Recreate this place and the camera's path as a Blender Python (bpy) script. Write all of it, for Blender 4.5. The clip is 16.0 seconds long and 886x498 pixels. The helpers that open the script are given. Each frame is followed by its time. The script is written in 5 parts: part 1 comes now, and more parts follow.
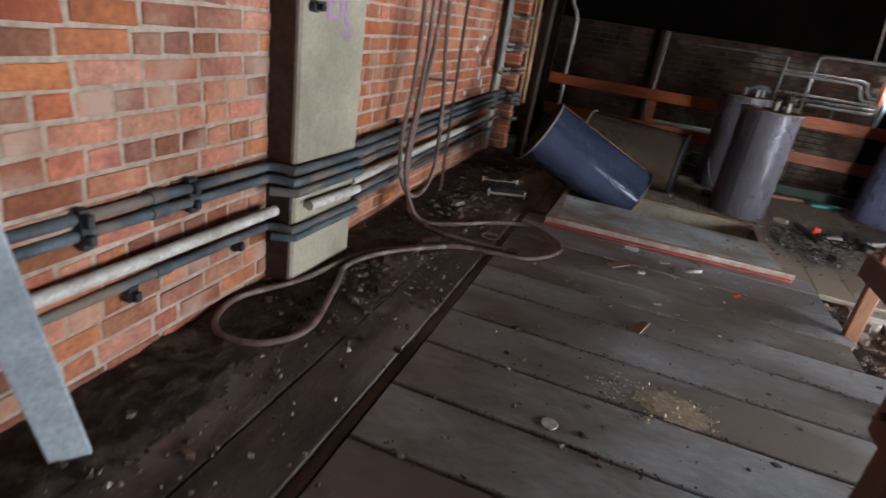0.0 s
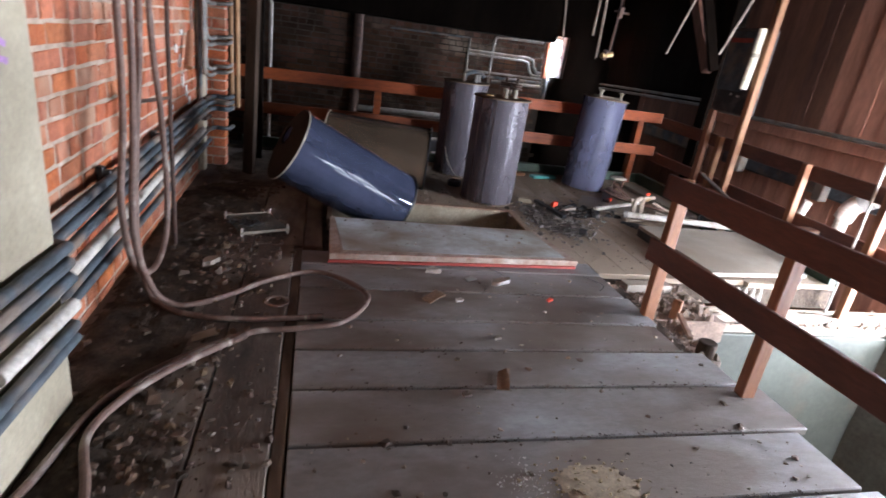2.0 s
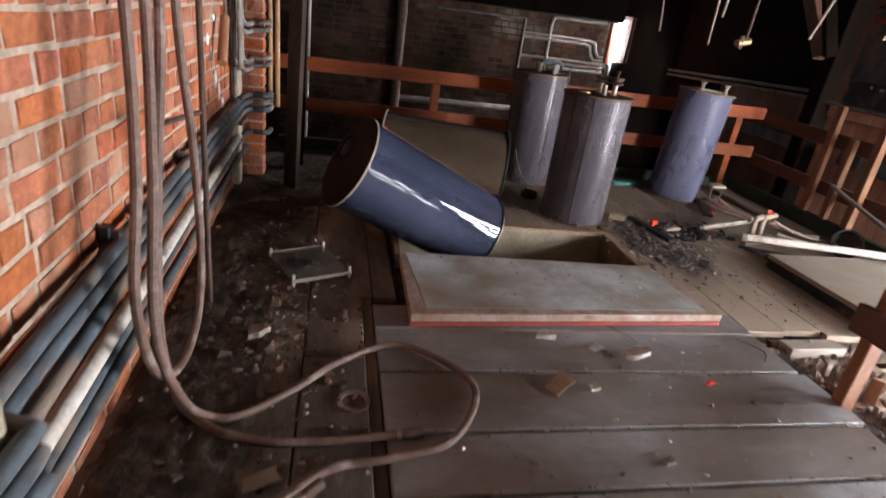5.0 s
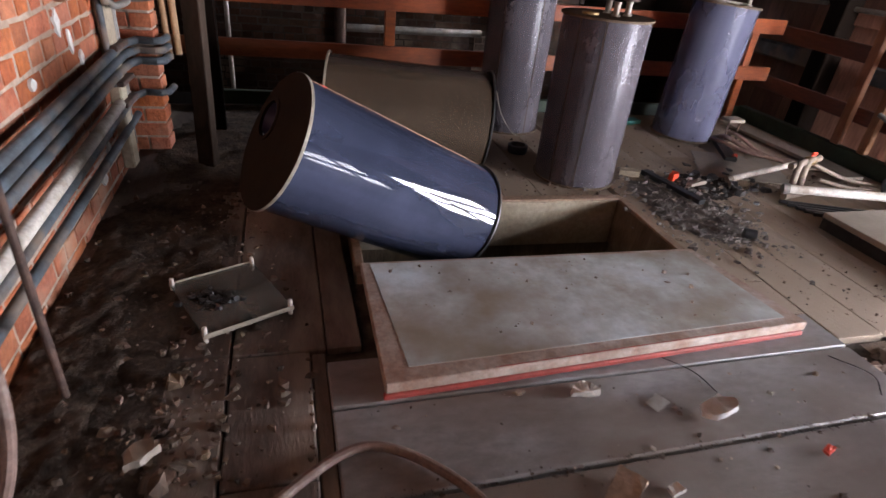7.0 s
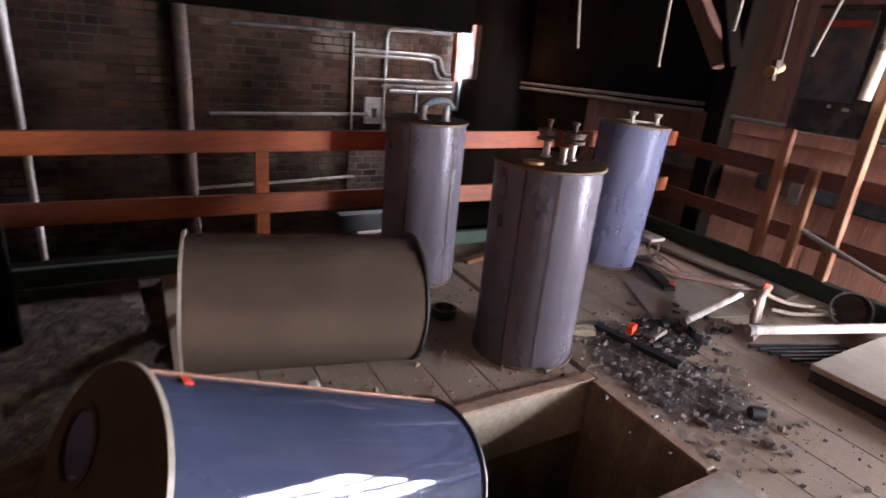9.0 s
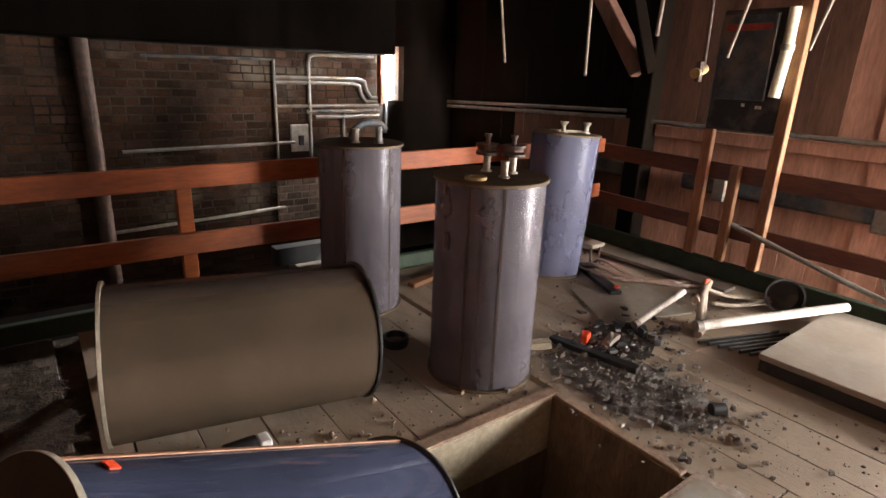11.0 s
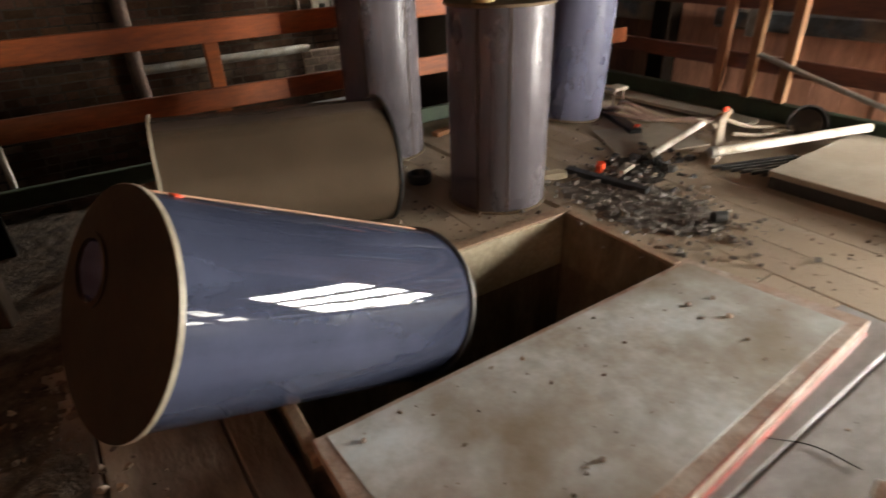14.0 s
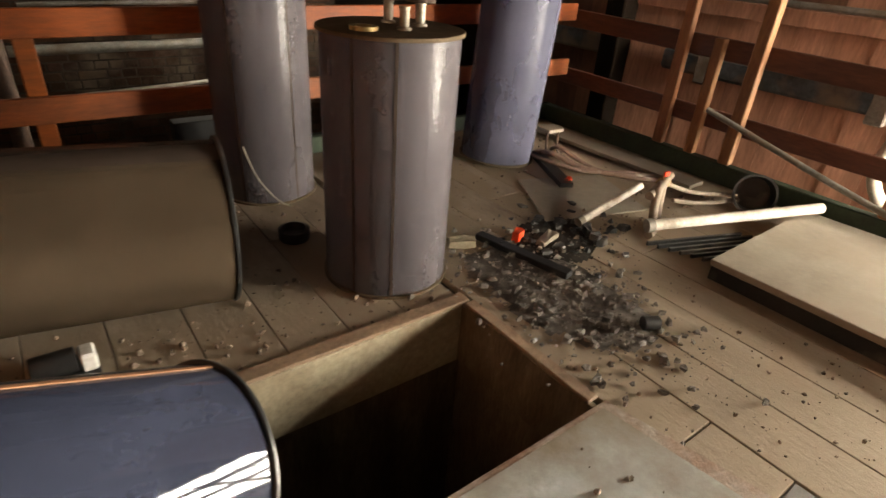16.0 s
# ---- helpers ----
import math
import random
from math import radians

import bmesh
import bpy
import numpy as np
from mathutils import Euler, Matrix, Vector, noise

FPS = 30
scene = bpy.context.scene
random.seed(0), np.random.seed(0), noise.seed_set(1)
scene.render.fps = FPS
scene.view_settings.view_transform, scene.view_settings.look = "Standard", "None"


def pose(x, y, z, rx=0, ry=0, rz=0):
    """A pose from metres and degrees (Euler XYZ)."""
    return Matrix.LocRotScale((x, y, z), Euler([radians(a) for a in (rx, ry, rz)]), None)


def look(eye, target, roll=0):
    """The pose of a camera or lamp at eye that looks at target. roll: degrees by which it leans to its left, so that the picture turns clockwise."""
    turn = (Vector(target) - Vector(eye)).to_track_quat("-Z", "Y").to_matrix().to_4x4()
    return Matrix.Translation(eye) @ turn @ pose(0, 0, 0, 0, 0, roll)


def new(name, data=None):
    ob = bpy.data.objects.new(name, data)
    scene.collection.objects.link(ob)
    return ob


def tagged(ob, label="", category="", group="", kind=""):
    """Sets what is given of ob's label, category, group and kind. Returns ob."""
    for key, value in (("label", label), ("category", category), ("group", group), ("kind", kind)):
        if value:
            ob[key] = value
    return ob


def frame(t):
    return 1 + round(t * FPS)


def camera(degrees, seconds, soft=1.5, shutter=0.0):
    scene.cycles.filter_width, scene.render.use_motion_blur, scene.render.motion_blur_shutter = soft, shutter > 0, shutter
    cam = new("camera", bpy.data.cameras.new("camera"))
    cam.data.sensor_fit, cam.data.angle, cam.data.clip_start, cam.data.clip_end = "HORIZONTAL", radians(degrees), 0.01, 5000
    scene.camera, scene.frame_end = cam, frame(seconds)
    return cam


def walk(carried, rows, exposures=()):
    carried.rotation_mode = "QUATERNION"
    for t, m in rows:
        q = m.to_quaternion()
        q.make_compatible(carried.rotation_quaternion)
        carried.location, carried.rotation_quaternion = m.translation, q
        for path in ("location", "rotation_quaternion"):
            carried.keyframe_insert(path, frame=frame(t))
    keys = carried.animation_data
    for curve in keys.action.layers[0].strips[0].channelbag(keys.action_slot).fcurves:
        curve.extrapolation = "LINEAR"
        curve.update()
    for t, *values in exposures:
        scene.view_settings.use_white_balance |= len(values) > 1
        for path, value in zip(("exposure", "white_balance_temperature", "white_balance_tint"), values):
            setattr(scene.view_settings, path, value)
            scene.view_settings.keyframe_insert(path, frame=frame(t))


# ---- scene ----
cam = camera(77.6, 16.0, 1.5, 0.5)
EXPOSURES = [(0, -0.13, 5950, 10), (0.5, 0.15, 5900, 12), (1.5, 0.50, 5850, 15), (3.5, 0.87, 5850, 16), (5, 0.62, 6550, 17), (7.5, 0.83, 6150, 22), (8.5, 1.14, 5950, 24), (9, 1.34, 6100, 24), (11.3, 1.17, 7300, 14), (13.5, 1.06, 7500, 10), (16, 1.05, 8700, 9)]
PATH = [
    (0, (1.523, -1.88, 1.275), (0.924, -0.14, 0.491), 9.0),
    (0.5, (1.251, -1.728, 1.277), (0.938, 0.085, 0.491), 9.0),
    (1, (1.121, -1.591, 1.228), (1.064, 0.251, 0.451), 8.4),
    (1.5, (0.964, -1.302, 1.242), (1.139, 0.541, 0.485), 9.1),
    (2, (0.93, -1.172, 1.302), (1.349, 0.653, 0.601), 8.3),
    (2.5, (0.833, -1.034, 1.32), (1.377, 0.767, 0.64), 8.2),
    (3, (0.763, -0.945, 1.336), (1.437, 0.831, 0.708), 9.8),
    (3.5, (0.802, -0.84, 1.313), (1.53, 0.9, 0.65), 9.7),
    (4, (0.833, -0.7, 1.259), (1.439, 1.003, 0.403), 9.7),
    (4.5, (0.733, -0.504, 1.274), (1.171, 1.271, 0.464), 10.0),
    (5, (0.647, -0.234, 1.279), (1.003, 1.577, 0.507), 8.0),
    (5.2, (0.667, -0.154, 1.284), (1.052, 1.665, 0.546), 7.3),
    (7.5, (0.769, 0.929, 1.191), (1.248, 2.584, 0.175), 6.2),
    (8, (0.805, 1.144, 1.267), (1.338, 2.86, 0.388), 5.1),
    (8.5, (0.823, 1.367, 1.311), (1.673, 3.029, 0.592), 6.5),
    (9, (0.784, 1.715, 1.344), (1.721, 3.342, 0.655), 5.3),
    (9.2, (0.8, 1.774, 1.345), (1.822, 3.35, 0.66), 5.0),
    (11.3, (0.804, 1.823, 1.318), (1.94, 3.356, 0.718), 2.2),
    (11.5, (0.782, 1.825, 1.316), (1.873, 3.388, 0.71), 2.8),
    (12, (0.723, 1.798, 1.294), (1.733, 3.407, 0.669), 2.4),
    (12.5, (0.703, 1.646, 1.259), (1.744, 3.208, 0.569), 2.7),
    (13, (0.739, 1.447, 1.24), (1.855, 2.96, 0.559), 1.1),
    (13.5, (0.754, 1.37, 1.19), (1.875, 2.804, 0.361), -0.1),
    (14, (0.724, 1.526, 1.14), (1.653, 3.008, 0.169), -2.2),
    (14.5, (0.7, 1.738, 1.132), (1.519, 3.261, 0.126), -2.4),
    (15, (0.879, 1.835, 1.143), (1.737, 3.351, 0.16), 0.0),
    (15.5, (1.14, 1.874, 1.205), (2.161, 3.293, 0.234), 4.7),
    (16, (1.332, 1.929, 1.171), (2.419, 3.299, 0.201), 4.5),
]
walk(cam, [(t, look(e, g, r)) for t, e, g, r in PATH],
     EXPOSURES)

# ---- world, sky and light ----
world = bpy.data.worlds.new("sky")
scene.world = world
world.use_nodes = True
wn = world.node_tree
sky = wn.nodes.new("ShaderNodeTexSky")
sky.sky_type, sky.sun_disc = "NISHITA", False
sky.sun_elevation, sky.sun_rotation = radians(38), radians(120)
wn.links.new(sky.outputs[0], wn.nodes["Background"].inputs[0])
wn.nodes["Background"].inputs[1].default_value = 0.12


def window_light(name, at, towards, w, h, watts, colour, spread=180):
    """An area lamp in a window opening: daylight, except the added south fill."""
    lamp = bpy.data.lights.new(name, "AREA")
    lamp.shape, lamp.size, lamp.size_y, lamp.energy, lamp.color = "RECTANGLE", w, h, watts, colour
    lamp.spread = radians(spread)
    ob = new(name, lamp)
    ob.matrix_world = look(at, towards)
    return ob


# ---- materials ----
def mat(name, base, second=None, rough=0.7, metal=0.0, scale=6.0, fine=60.0, mix=0.6, bump=0.25, spec=0.4,
        stretch=(1, 1, 1), per_piece=0.0, dust=None, dust_amount=0.0, coat=0.0, detail=6.0, depth=0.01, spill=None):
    """A surface with stains at one scale and grain at another; dust lies on it where dust is given."""
    m = bpy.data.materials.new(name)
    m.use_nodes = True
    n, l = m.node_tree.nodes, m.node_tree.links
    p = n["Principled BSDF"]
    p.inputs["Metallic"].default_value = metal
    p.inputs["Specular IOR Level"].default_value = spec
    p.inputs["Coat Weight"].default_value = coat
    tc, mp = n.new("ShaderNodeTexCoord"), n.new("ShaderNodeMapping")
    mp.inputs["Scale"].default_value = stretch
    info = n.new("ShaderNodeObjectInfo")
    shift = n.new("ShaderNodeVectorMath")
    shift.operation = "MULTIPLY_ADD"
    shift.inputs[1].default_value = (1, 1, 1)
    comb = n.new("ShaderNodeCombineXYZ")
    mul = n.new("ShaderNodeMath")
    mul.operation, mul.inputs[1].default_value = "MULTIPLY", 37.0
    l.new(info.outputs["Random"], mul.inputs[0])
    l.new(mul.outputs[0], comb.inputs[0])
    l.new(mul.outputs[0], comb.inputs[2])
    l.new(tc.outputs["Object"], shift.inputs[0])
    l.new(comb.outputs[0], shift.inputs[2])
    l.new(shift.outputs[0], mp.inputs[0])
    big, small = n.new("ShaderNodeTexNoise"), n.new("ShaderNodeTexNoise")
    for tex, s in ((big, scale), (small, fine)):
        tex.inputs["Scale"].default_value, tex.inputs["Detail"].default_value = s, detail
        tex.inputs["Roughness"].default_value = 0.65
        l.new(mp.outputs[0], tex.inputs["Vector"])
    ramp = n.new("ShaderNodeValToRGB")
    ramp.color_ramp.elements[0].position, ramp.color_ramp.elements[1].position = 0.35, 0.68
    second = second or tuple(c * 0.55 for c in base)
    ramp.color_ramp.elements[0].color, ramp.color_ramp.elements[1].color = (*second, 1), (*base, 1)
    l.new(big.outputs[0], ramp.inputs[0])
    grain = n.new("ShaderNodeMix")
    grain.data_type, grain.blend_type = "RGBA", "OVERLAY"
    grain.inputs[0].default_value = mix
    l.new(ramp.outputs[0], grain.inputs[6])
    l.new(small.outputs[0], grain.inputs[7])
    colour = grain.outputs[2]
    if per_piece:
        hue = n.new("ShaderNodeHueSaturation")
        rng = n.new("ShaderNodeMapRange")
        rng.inputs[3].default_value, rng.inputs[4].default_value = 1 - per_piece, 1 + per_piece
        add = n.new("ShaderNodeMath")
        geo = n.new("ShaderNodeNewGeometry")
        l.new(info.outputs["Random"], add.inputs[0])
        l.new(geo.outputs["Random Per Island"], add.inputs[1])
        fr = n.new("ShaderNodeMath")
        fr.operation = "FRACT"
        l.new(add.outputs[0], fr.inputs[0])
        l.new(fr.outputs[0], rng.inputs[0])
        l.new(rng.outputs[0], hue.inputs["Value"])
        for socket, lo, hi, k in (("Hue", 0.5 - per_piece * 0.02, 0.5 + per_piece * 0.02, 7.3), ("Saturation", 1 - per_piece * 0.3, 1 + per_piece * 0.3, 13.7)):
            spin, wrap, span = n.new("ShaderNodeMath"), n.new("ShaderNodeMath"), n.new("ShaderNodeMapRange")
            spin.operation, spin.inputs[1].default_value, wrap.operation = "MULTIPLY", k, "FRACT"
            span.inputs[3].default_value, span.inputs[4].default_value = lo, hi
            l.new(add.outputs[0], spin.inputs[0])
            l.new(spin.outputs[0], wrap.inputs[0])
            l.new(wrap.outputs[0], span.inputs[0])
            l.new(span.outputs[0], hue.inputs[socket])
        l.new(colour, hue.inputs["Color"])
        colour = hue.outputs[0]
    if spill:
        at, turn, size, tone = spill
        here, ring, wob, far, edge = n.new("ShaderNodeNewGeometry"), n.new("ShaderNodeMapping"), n.new("ShaderNodeTexNoise"), n.new("ShaderNodeVectorMath"), n.new("ShaderNodeMath")
        ring.vector_type = "TEXTURE"
        ring.inputs["Location"].default_value, ring.inputs["Rotation"].default_value, ring.inputs["Scale"].default_value = (*at, 0), (0, 0, radians(turn)), (*size, 1)
        wob.inputs["Scale"].default_value, wob.inputs["Detail"].default_value = 3.5, 7
        far.operation, edge.operation, edge.inputs[1].default_value = "LENGTH", "MULTIPLY_ADD", 1.9
        l.new(here.outputs["Position"], ring.inputs[0])
        l.new(here.outputs["Position"], wob.inputs["Vector"])
        l.new(ring.outputs[0], far.inputs[0])
        l.new(wob.outputs[0], edge.inputs[0])
        l.new(far.outputs["Value"], edge.inputs[2])
        span, sm = n.new("ShaderNodeMapRange"), n.new("ShaderNodeMix")
        span.inputs[1].default_value, span.inputs[2].default_value, span.inputs[3].default_value, span.inputs[4].default_value = 1.2, 2.1, 0.9, 0.0
        sm.data_type = "RGBA"
        sm.inputs[7].default_value = (*tone, 1)
        l.new(edge.outputs[0], span.inputs[0])
        l.new(span.outputs[0], sm.inputs[0])
        l.new(colour, sm.inputs[6])
        colour = sm.outputs[2]
    rough_out = None
    if dust:
        spread = n.new("ShaderNodeTexNoise")
        spread.inputs["Scale"].default_value, spread.inputs["Detail"].default_value = scale * 0.6, 8
        l.new(mp.outputs[0], spread.inputs["Vector"])
        rr = n.new("ShaderNodeMapRange")
        rr.inputs[1].default_value, rr.inputs[2].default_value = 0.62 - dust_amount * 0.5, 0.78 - dust_amount * 0.5
        l.new(spread.outputs[0], rr.inputs[0])
        dm = n.new("ShaderNodeMix")
        dm.data_type = "RGBA"
        dm.inputs[7].default_value = (*dust, 1)
        l.new(rr.outputs[0], dm.inputs[0])
        l.new(colour, dm.inputs[6])
        colour = dm.outputs[2]
        rough_out = rr.outputs[0]
    l.new(colour, p.inputs["Base Color"])
    rmap = n.new("ShaderNodeMapRange")
    rmap.inputs[3].default_value, rmap.inputs[4].default_value = max(rough - 0.15, 0.02), min(rough + 0.15, 1)
    l.new(small.outputs[0], rmap.inputs[0])
    if rough_out:
        mx = n.new("ShaderNodeMath")
        mx.operation = "MAXIMUM"
        sc = n.new("ShaderNodeMath")
        sc.operation, sc.inputs[1].default_value = "MULTIPLY", 0.85
        l.new(rough_out, sc.inputs[0])
        l.new(sc.outputs[0], mx.inputs[0])
        l.new(rmap.outputs[0], mx.inputs[1])
        l.new(mx.outputs[0], p.inputs["Roughness"])
    else:
        l.new(rmap.outputs[0], p.inputs["Roughness"])
    if bump:
        b = n.new("ShaderNodeBump")
        b.inputs["Strength"].default_value, b.inputs["Distance"].default_value = bump, depth
        l.new(small.outputs[0], b.inputs["Height"])
        l.new(b.outputs[0], p.inputs["Normal"])
    return m


M = {}
M["brick"] = mat("red_brick", (0.445, 0.172, 0.092), (0.24, 0.082, 0.047), 0.9, scale=4.5, fine=42, per_piece=0.38, bump=0.9, depth=0.016, mix=0.75,
                 dust=(0.44, 0.285, 0.205), dust_amount=0.19)
M["brick_orange"] = mat("orange_red_brick", (0.465, 0.150, 0.066), (0.28, 0.085, 0.040), 0.9, scale=4.5, fine=42, per_piece=0.24, bump=0.9, depth=0.016, mix=0.7,
                        dust=(0.43, 0.26, 0.17), dust_amount=0.17)
M["mortar"] = mat("lime_mortar", (0.48, 0.395, 0.315), (0.32, 0.225, 0.16), 0.95, scale=4, fine=45, bump=0.9, depth=0.016)
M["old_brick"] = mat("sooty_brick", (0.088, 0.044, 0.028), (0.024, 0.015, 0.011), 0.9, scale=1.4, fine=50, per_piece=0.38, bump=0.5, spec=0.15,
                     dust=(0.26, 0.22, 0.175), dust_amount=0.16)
M["old_mortar"] = mat("dark_old_mortar", (0.088, 0.070, 0.054), (0.016, 0.012, 0.010), 0.95, scale=1.4, fine=60, bump=0.6, spec=0.15)
M["concrete"] = mat("painted_concrete", (0.35, 0.305, 0.22), (0.225, 0.19, 0.13), 0.85, scale=2.5, fine=55, bump=0.2, mix=0.35)
M["plank"] = mat("grey_floor_plank", (0.345, 0.345, 0.35), (0.155, 0.130, 0.112), 0.42, spill=((2.22, 1.28), 46, (0.90, 0.26), (0.095, 0.066, 0.048)), scale=1.5, fine=22, stretch=(0.75, 1.5, 1), per_piece=0.12, bump=0.25, mix=0.55, detail=9,
                 dust=(0.145, 0.108, 0.082), dust_amount=0.30, spec=0.5)
M["plank_n"] = mat("brown_floor_plank", (0.45, 0.365, 0.28), (0.23, 0.175, 0.13), 0.52, scale=2.6, fine=26, stretch=(2.0, 0.8, 1), per_piece=0.10, bump=0.3, mix=0.45, detail=8,
                   dust=(0.32, 0.25, 0.185), dust_amount=0.58, spec=0.15)
M["dirt_plank"] = mat("soiled_floor_plank", (0.135, 0.10, 0.078), (0.055, 0.040, 0.031), 0.8, scale=4, fine=40, stretch=(2.0, 0.6, 1), per_piece=0.12, bump=0.5,
                      dust=(0.21, 0.168, 0.132), dust_amount=0.26)
# Black that stands for the shade deep in the hatch.
M["under"] = mat("black_hatch_shade", (0.02, 0.017, 0.014), None, 0.95, bump=0.2)
M["shaft"] = mat("brown_shaft_boards", (0.20, 0.15, 0.10), (0.10, 0.075, 0.052), 0.9, scale=4, fine=40, stretch=(2, 2, 0.5), bump=0.3, spec=0.15)
M["dusty_pipe"] = mat("dust_covered_pipe", (0.30, 0.24, 0.185), (0.16, 0.12, 0.09), 0.7, scale=9, fine=60, bump=0.2)
M["orange"] = mat("orange_stained_wood", (0.33, 0.082, 0.020), (0.18, 0.044, 0.013), 0.6, scale=3, fine=34, stretch=(0.4, 2, 2), per_piece=0.12, bump=0.25)
M["rail"] = mat("brown_stained_wood", (0.15, 0.055, 0.033), (0.075, 0.03, 0.022), 0.5, scale=3, fine=34, stretch=(2, 0.4, 2), per_piece=0.15, bump=0.25)
M["post"] = mat("bare_pine_wood", (0.32, 0.15, 0.075), (0.19, 0.085, 0.043), 0.6, scale=3, fine=34, stretch=(2, 2, 0.4), per_piece=0.18, bump=0.25)
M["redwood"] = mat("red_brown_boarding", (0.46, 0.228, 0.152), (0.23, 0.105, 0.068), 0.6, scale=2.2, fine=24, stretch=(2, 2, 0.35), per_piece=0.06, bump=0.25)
# Darker brown copy of the boarding, with the shade of its far stretch in it.
M["brown_shade_boarding"] = mat("dark_brown_shade_boarding", (0.15, 0.072, 0.046), (0.07, 0.034, 0.024), 0.7, scale=1.6, fine=24, stretch=(2, 2, 0.35), per_piece=0.15, bump=0.25, spec=0.2)
# Darker than real timber: the shade of roof, beam and far boards is included.
M["dark_shade_timber"] = mat("dark_shade_timber", (0.0065, 0.0042, 0.003), (0.0025, 0.0018, 0.0013), 0.9, scale=3, fine=30, stretch=(2, 2, 0.6), per_piece=0.2, bump=0.3, spec=0.03)
M["pipe_dark"] = mat("blue_grey_painted_pipe", (0.082, 0.104, 0.12), (0.035, 0.036, 0.037), 0.65, scale=7, fine=50, bump=0.3, dust=(0.165, 0.125, 0.095), dust_amount=0.27)
M["pipe_grey"] = mat("grey_galvanised_pipe", (0.25, 0.24, 0.22), (0.14, 0.13, 0.115), 0.55, metal=0.3, scale=8, fine=60, bump=0.2, dust=(0.18, 0.142, 0.108), dust_amount=0.30)
M["pipe_white"] = mat("dirty_white_pipe", (0.58, 0.55, 0.50), (0.33, 0.28, 0.22), 0.6, scale=9, fine=60, bump=0.15)
M["tan"] = mat("tan_painted_pipe", (0.40, 0.235, 0.115), (0.27, 0.15, 0.07), 0.6, scale=7, fine=50, bump=0.15)
M["iron"] = mat("rusty_iron", (0.10, 0.055, 0.038), (0.045, 0.03, 0.025), 0.75, metal=0.3, scale=14, fine=80, bump=0.4)
M["black"] = mat("black_plastic", (0.022, 0.022, 0.023), (0.012, 0.012, 0.012), 0.45, scale=8, fine=50, bump=0.1, dust=(0.12, 0.105, 0.09), dust_amount=0.15)
M["hose"] = mat("brown_rubber_hose", (0.185, 0.112, 0.085), (0.10, 0.06, 0.045), 0.6, scale=14, fine=90, bump=0.2, dust=(0.30, 0.25, 0.21), dust_amount=0.15)
M["lid"] = mat("dusty_grey_sheet", (0.58, 0.64, 0.66), (0.33, 0.29, 0.24), 0.6, spec=0.25, scale=3.0, fine=26, bump=0.15, mix=0.35, detail=5, dust=(0.25, 0.205, 0.155), dust_amount=0.35)
M["old_post"] = mat("dirty_old_timber", (0.05, 0.033, 0.023), (0.024, 0.017, 0.012), 0.9, spec=0.1, scale=4, fine=40, stretch=(2, 2, 0.5), bump=0.4)
M["lid_frame"] = mat("worn_white_red_frame", (0.41, 0.345, 0.29), (0.24, 0.135, 0.09), 0.75, scale=7, fine=60, bump=0.3)
M["red"] = mat("red_paint", (0.38, 0.05, 0.035), (0.22, 0.04, 0.028), 0.6, scale=9, fine=60)
M["orange_red"] = mat("orange_red_plastic", (0.75, 0.07, 0.02), (0.5, 0.04, 0.015), 0.5, scale=9, fine=60)
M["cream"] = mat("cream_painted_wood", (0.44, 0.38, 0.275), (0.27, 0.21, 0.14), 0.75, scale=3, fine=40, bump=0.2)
M["board"] = mat("pale_dusty_board", (0.34, 0.295, 0.24), (0.22, 0.182, 0.142), 0.6, scale=1.8, fine=30, bump=0.1, mix=0.25, dust=(0.27, 0.215, 0.165), dust_amount=0.18)
M["wood_rim"] = mat("worn_wood_rim", (0.36, 0.24, 0.16), (0.21, 0.135, 0.09), 0.75, scale=5, fine=50, bump=0.3)
# Flange brown darkened for the end turned away from the windows; shade in colour.
M["flange_shaded"] = mat("shaded_brown_end_plate", (0.020, 0.014, 0.009), (0.010, 0.007, 0.005), 0.85, scale=3, fine=40, bump=0.2, spec=0.08)
M["flange"] = mat("brown_dusty_flange", (0.165, 0.118, 0.078), (0.095, 0.066, 0.043), 0.9, spec=0.1, scale=5, fine=60, bump=0.15)
M["rim_edge"] = mat("pale_acrylic_edge", (0.31, 0.275, 0.21), (0.21, 0.18, 0.135), 0.45, scale=6, fine=60, bump=0.1)
M["steel"] = mat("dull_steel", (0.36, 0.32, 0.265), (0.19, 0.155, 0.115), 0.5, metal=0.45, scale=9, fine=70, bump=0.15)
M["brass"] = mat("tarnished_brass", (0.36, 0.25, 0.11), (0.2, 0.13, 0.06), 0.5, metal=0.6, scale=9, fine=70, bump=0.15)
M["green"] = mat("dark_green_paint", (0.035, 0.06, 0.035), (0.02, 0.03, 0.02), 0.6, scale=5, fine=50)
M["tank"] = mat("grey_green_tank", (0.062, 0.066, 0.053), (0.042, 0.044, 0.035), 0.6, scale=2, fine=30, bump=0.12, dust=(0.10, 0.06, 0.036), dust_amount=0.12)
M["tank_pale"] = mat("rust_stained_sheet", (0.15, 0.15, 0.13), (0.10, 0.085, 0.065), 0.6, scale=2, fine=30, bump=0.12, dust=(0.16, 0.075, 0.04), dust_amount=0.2)
M["white"] = mat("chalky_white", (0.74, 0.73, 0.70), (0.52, 0.49, 0.45), 0.8, scale=6, fine=50, bump=0.2)
M["paper"] = mat("scrap_white", (0.62, 0.58, 0.52), (0.42, 0.38, 0.33), 0.8, scale=12, fine=80)
M["ash"] = mat("grey_ash", (0.20, 0.172, 0.148), (0.055, 0.046, 0.040), 0.95, scale=9, fine=70, bump=0.7, dust=(0.33, 0.31, 0.29), dust_amount=0.1)
